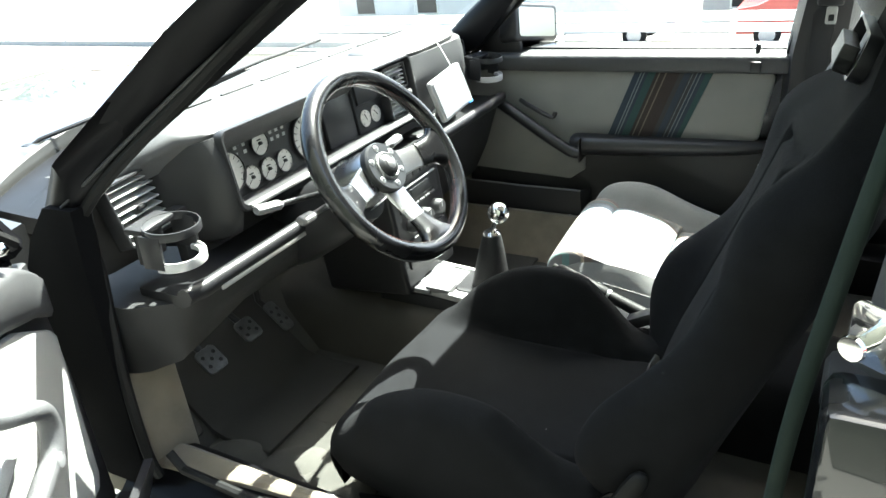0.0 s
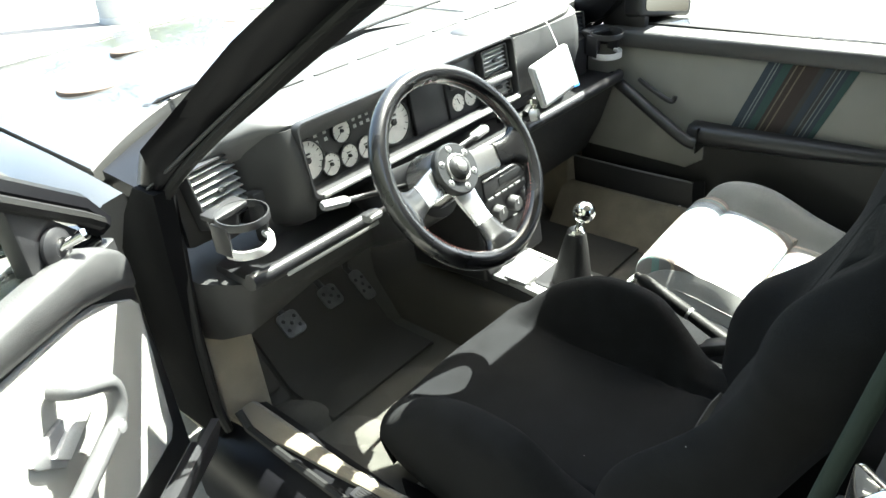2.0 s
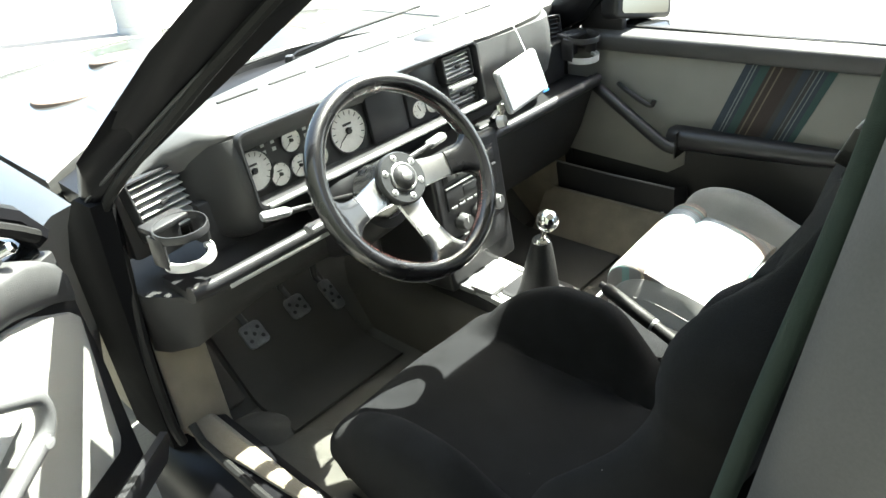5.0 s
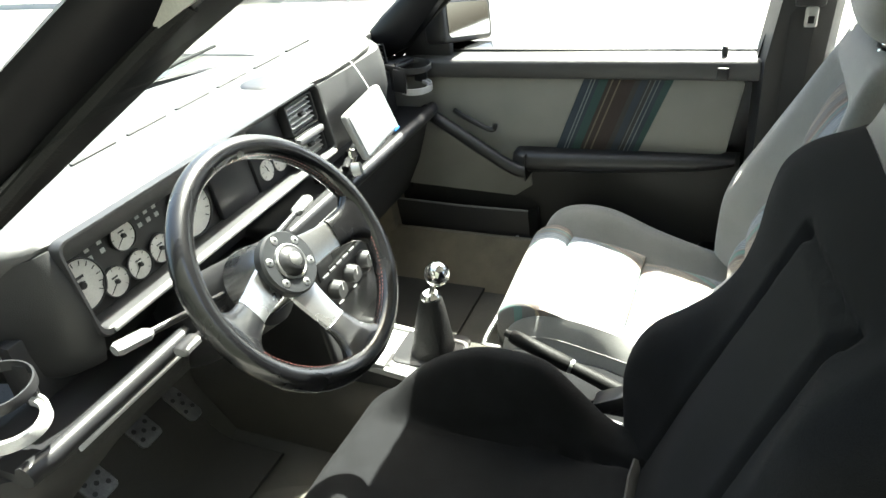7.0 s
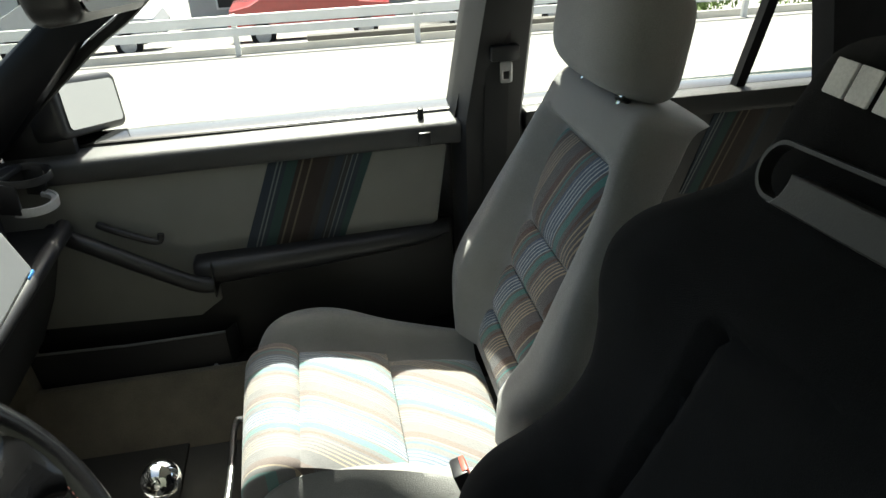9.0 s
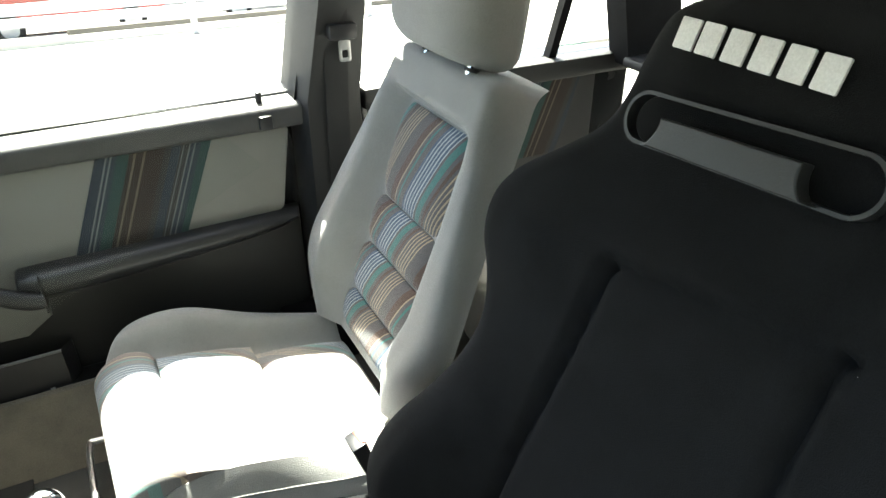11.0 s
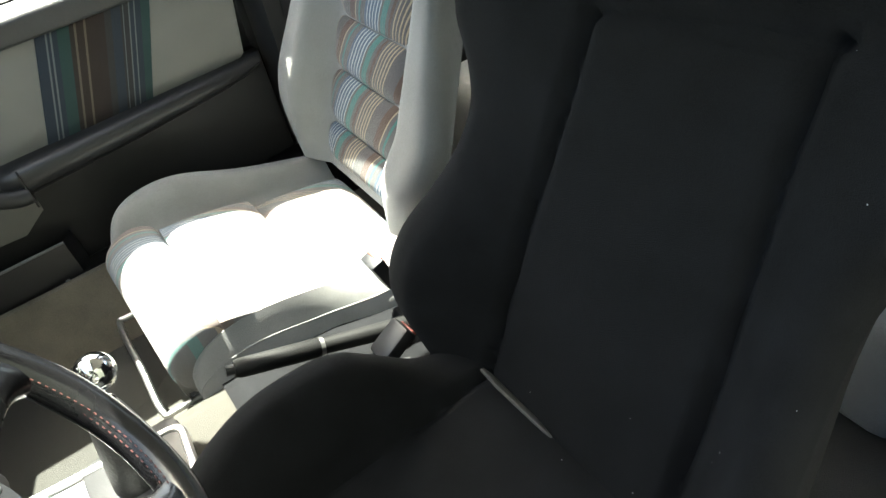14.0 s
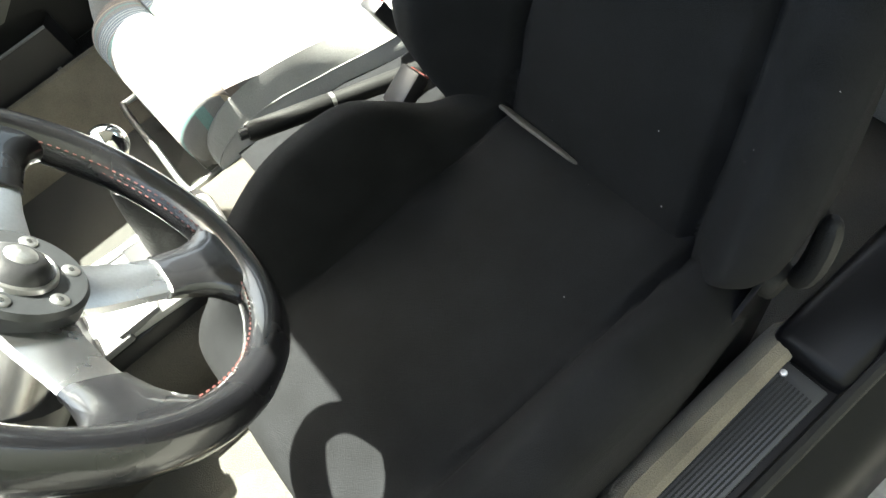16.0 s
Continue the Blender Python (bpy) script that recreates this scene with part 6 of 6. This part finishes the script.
# ---- outside ----
def guard_rail():
    ob = empty("guard_rail", "white painted steel guard rail along the street", "guard rail")
    for k in range(-9, 14):
        x, y = 12.6 - 0.06 * k, 1.09 - 3.26 * k
        z = fall(x, y)
        part("post", box(x - 0.05, x + 0.05, y - 0.05, y + 0.05, z, z + 0.72, 0.01), WHITEPAINT, ob, "white square post")
    for h, t in ((0.62, 0.17), (0.42, 0.14)):
        a, b = (12.55 + 0.54, 28.3), (12.55 - 0.78, -38)
        rings = []
        for x, y in (a, b):
            z = fall(x, y) + h
            rings.append([(x - 0.03, y, z - t / 2), (x + 0.03, y, z - t / 2), (x + 0.03, y, z + t / 2), (x - 0.03, y, z + t / 2)])
        part("beam", loft(rings), WHITEPAINT, ob, "white horizontal beam", sharp=20)
    return ob


guard_rail()


def kerb():
    bm = loft([[(x + 12.75, y, fall(x + 12.75, y) + z) for x, z in ((0, 0.0), (0.02, 0.14), (0.22, 0.14), (0.24, 0.0))] for y in (-60, -20, 0, 20, 60)])
    return structure("kerb", bm, CONCRETE, "pale concrete kerb under the guard rail", "kerb", sharp=20)


kerb()


def concrete_block():
    for y0, y1 in ((-7.5, -0.15),):
        x = 12.95
        z = fall(x, 0)
        ob = tagged(obj("barrier_block", loft([[(x + a, y, z + b) for a, b in ((-0.1, 0), (-0.08, 0.24), (0.12, 0.24), (0.14, 0))] for y in (y0, y1)]), DARKCONCRETE, sharp=20), "low dark weathered concrete barrier behind the rail", "barrier")


concrete_block()


def parked_car(x, y, paint, label):
    ob = empty("parked_car", label, "car")
    z0 = fall(x, y) + 0.02
    prof = [(-2.05, 0.35), (-2.08, 0.62), (-1.95, 0.86), (-1.2, 0.94), (-0.75, 1.36), (0.75, 1.40), (1.55, 0.98), (2.0, 0.90), (2.08, 0.6), (2.05, 0.3)]
    rings = []
    for dx, k in ((-0.84, 0.97), (-0.78, 1.0), (0.78, 1.0), (0.84, 0.97)):
        rings.append([(x + dx, y + a * k, z0 + (b if b < 1.0 else b - 0.0)) for a, b in prof])
    part("body", loft(rings), paint, ob, sharp=25)
    for a in (-1.3, 1.25):
        for dx in (-0.80, 0.80):
            w = part("wheel", lathe([(0.0, -0.1), (0.29, -0.1), (0.31, -0.08), (0.31, 0.08), (0.29, 0.1), (0.0, 0.1)], pose(x + dx, y + a, z0 + 0.29, 0, 90, 0), 28), RUBBER, ob, "black tyre")
            part("rim", lathe([(0.0, -0.115), (0.17, -0.115), (0.19, -0.10), (0.19, 0.10), (0.17, 0.115), (0.0, 0.115)], pose(x + dx, y + a, z0 + 0.29, 0, 90, 0), 24), SILVER, w, "silver rim")
    for dx in (-0.80, 0.80):
        for a0, a1, b0, b1 in ((-1.08, -0.15, -0.72, -0.15), (-0.05, 1.25, -0.05, 0.72)):
            q = [(x + dx * 1.004, y + a0, z0 + 0.98), (x + dx * 1.004, y + a1, z0 + 0.98), (x + dx * 1.004, y + b1, z0 + 1.32), (x + dx * 1.004, y + b0, z0 + 1.32)]
            r2 = [(p[0] + (0.01 if dx > 0 else -0.01), p[1], p[2]) for p in q]
            part("window", loft([q, r2]), INK, ob, "dark side window", smooth=False)
    return ob


parked_car(18.6, -0.31, REDPAINT, "red parked car beyond the guard rail")
parked_car(18.9, -5.4, GREYPAINT, "silver parked car beyond the guard rail")
parked_car(-1.9, -8.5, REDPAINT, "red parked car behind on the street")
parked_car(18.4, 5.4, GREYPAINT, "silver parked car beyond the guard rail")


def bush(x, y, r, h, n, seed):
    rnd = random.Random(seed)
    bm = bmesh.new()
    z0 = fall(x, y)
    for _ in range(n):
        a, b, c = rnd.gauss(0, r * 0.45), rnd.gauss(0, r * 0.45), abs(rnd.gauss(0, h * 0.5))
        p = Vector((x + a, y + b, z0 + c * (1 - 0.3 * abs(a) / r)))
        q = Euler((rnd.uniform(0, 6.3), rnd.uniform(0, 6.3), rnd.uniform(0, 6.3))).to_matrix()
        s = rnd.uniform(0.05, 0.12)
        vs = [bm.verts.new(p + q @ Vector(v) * s) for v in ((-1, 0, 0), (0, -0.4, 0.1), (1, 0, 0), (0, 0.4, 0.1))]
        bm.faces.new(vs)
    return tagged(obj("bush", bm, LEAF, smooth=False), "bright green weedy bush beside the street", "bush", "bushes by the street")


bush(15.5, -9.0, 1.4, 0.9, 900, 3)
bush(15.0, -12.5, 1.6, 0.8, 900, 4)


def tree(x, y, h, seed):
    ob = empty("tree", "broad leafy green tree beside the street", "tree", "street trees")
    rnd = random.Random(seed)
    z0 = fall(x, y)
    trunk = [(x, y, z0), (x + 0.05, y, z0 + h * 0.2), (x - 0.1, y + 0.1, z0 + h * 0.45), (x, y, z0 + h * 0.7)]
    bm = tube(curve_points(trunk, 4), [0.24 - 0.15 * k / 12 for k in range(13)], 10)
    tips = []
    for k in range(9):
        a = rnd.uniform(0, 6.28)
        s = Vector((x, y, z0 + h * rnd.uniform(0.35, 0.6)))
        e = s + Vector((math.cos(a), math.sin(a), rnd.uniform(0.4, 1.0))) * h * rnd.uniform(0.2, 0.35)
        bm = join(bm, tube([s, (s + e) / 2 + Vector((0, 0, 0.1)), e], [0.09, 0.06, 0.02], 7))
        tips += [e, (s + e) / 2]
    part("trunk", bm, BARK, ob)
    cb = bmesh.new()
    for _ in range(2600):
        c = rnd.choice(tips)
        p = c + Vector((rnd.gauss(0, h * 0.09), rnd.gauss(0, h * 0.09), rnd.gauss(0, h * 0.07)))
        q = Euler((rnd.uniform(0, 6.3), rnd.uniform(0, 6.3), rnd.uniform(0, 6.3))).to_matrix()
        s = rnd.uniform(0.08, 0.17)
        cb.faces.new([cb.verts.new(p + q @ Vector(v) * s) for v in ((-1, 0, 0), (0, -0.5, 0.1), (1, 0, 0), (0, 0.5, 0.1))])
    part("crown", cb, LEAF, ob, "crown of many small leaves", smooth=False)
    return ob


tree(7.5, 18.5, 7.5, 5)
tree(22.5, 10.5, 7.0, 6)
tree(23.0, -6.0, 6.5, 7)


def post(x, y):
    ob = empty("concrete_post", "thick grey concrete post beside the street", "post")
    part("shaft", lathe([(0.0, 0.0), (0.24, 0.0), (0.215, 0.5), (0.20, 3.2), (0.0, 3.2)], pose(x, y, fall(x, y)), 24), CONCRETE, ob)
    part("foot", lathe([(0.0, 0.0), (0.25, 0.0), (0.25, 0.08), (0.24, 0.10), (0.0, 0.1)], pose(x, y, fall(x, y)), 24), CONCRETE, ob, "concrete foot")
    return ob


post(2.72, 8.0)


def house(x, y, w, d, h, wall, label, n):
    ob = empty("house", label, "house")
    z0 = fall(x, y) - 0.3
    part("wall", box(x, x + d, y - w / 2, y + w / 2, z0, z0 + h, 0), wall, ob, smooth=False)
    part("roof", loft([[(x - 0.4, yy, z0 + h), (x + d / 2, yy, z0 + h + 1.6), (x + d + 0.4, yy, z0 + h), (x + d / 2, yy, z0 + h + 1.3)] for yy in (y - w / 2 - 0.4, y + w / 2 + 0.4)]), CONCRETE, ob, "grey pitched roof", sharp=10)
    for st in range(2):
        for k in range(n):
            yy = y - w / 2 + w * (k + 0.5) / n
            win = part("window", box(x - 0.06, x - 0.003, yy - 0.55, yy + 0.55, z0 + 1.0 + 2.7 * st, z0 + 2.2 + 2.7 * st, 0.01), WHITEPAINT, ob, "white window frame")
            part("pane", box(x - 0.075, x - 0.062, yy - 0.48, yy + 0.48, z0 + 1.08 + 2.7 * st, z0 + 2.12 + 2.7 * st, 0), INK, win, smooth=False)
    return ob


house(27, -17.0, 12, 8, 5.8, TEALWALL, "teal-clad house with a pitched roof across the street", 4)
house(27, -2.0, 12, 8, 5.8, CONCRETE, "pale plastered house with a pitched roof across the street", 4)
house(27, 14.0, 13, 8, 5.8, WHITEPAINT, "white plastered house with a pitched roof across the street", 4)
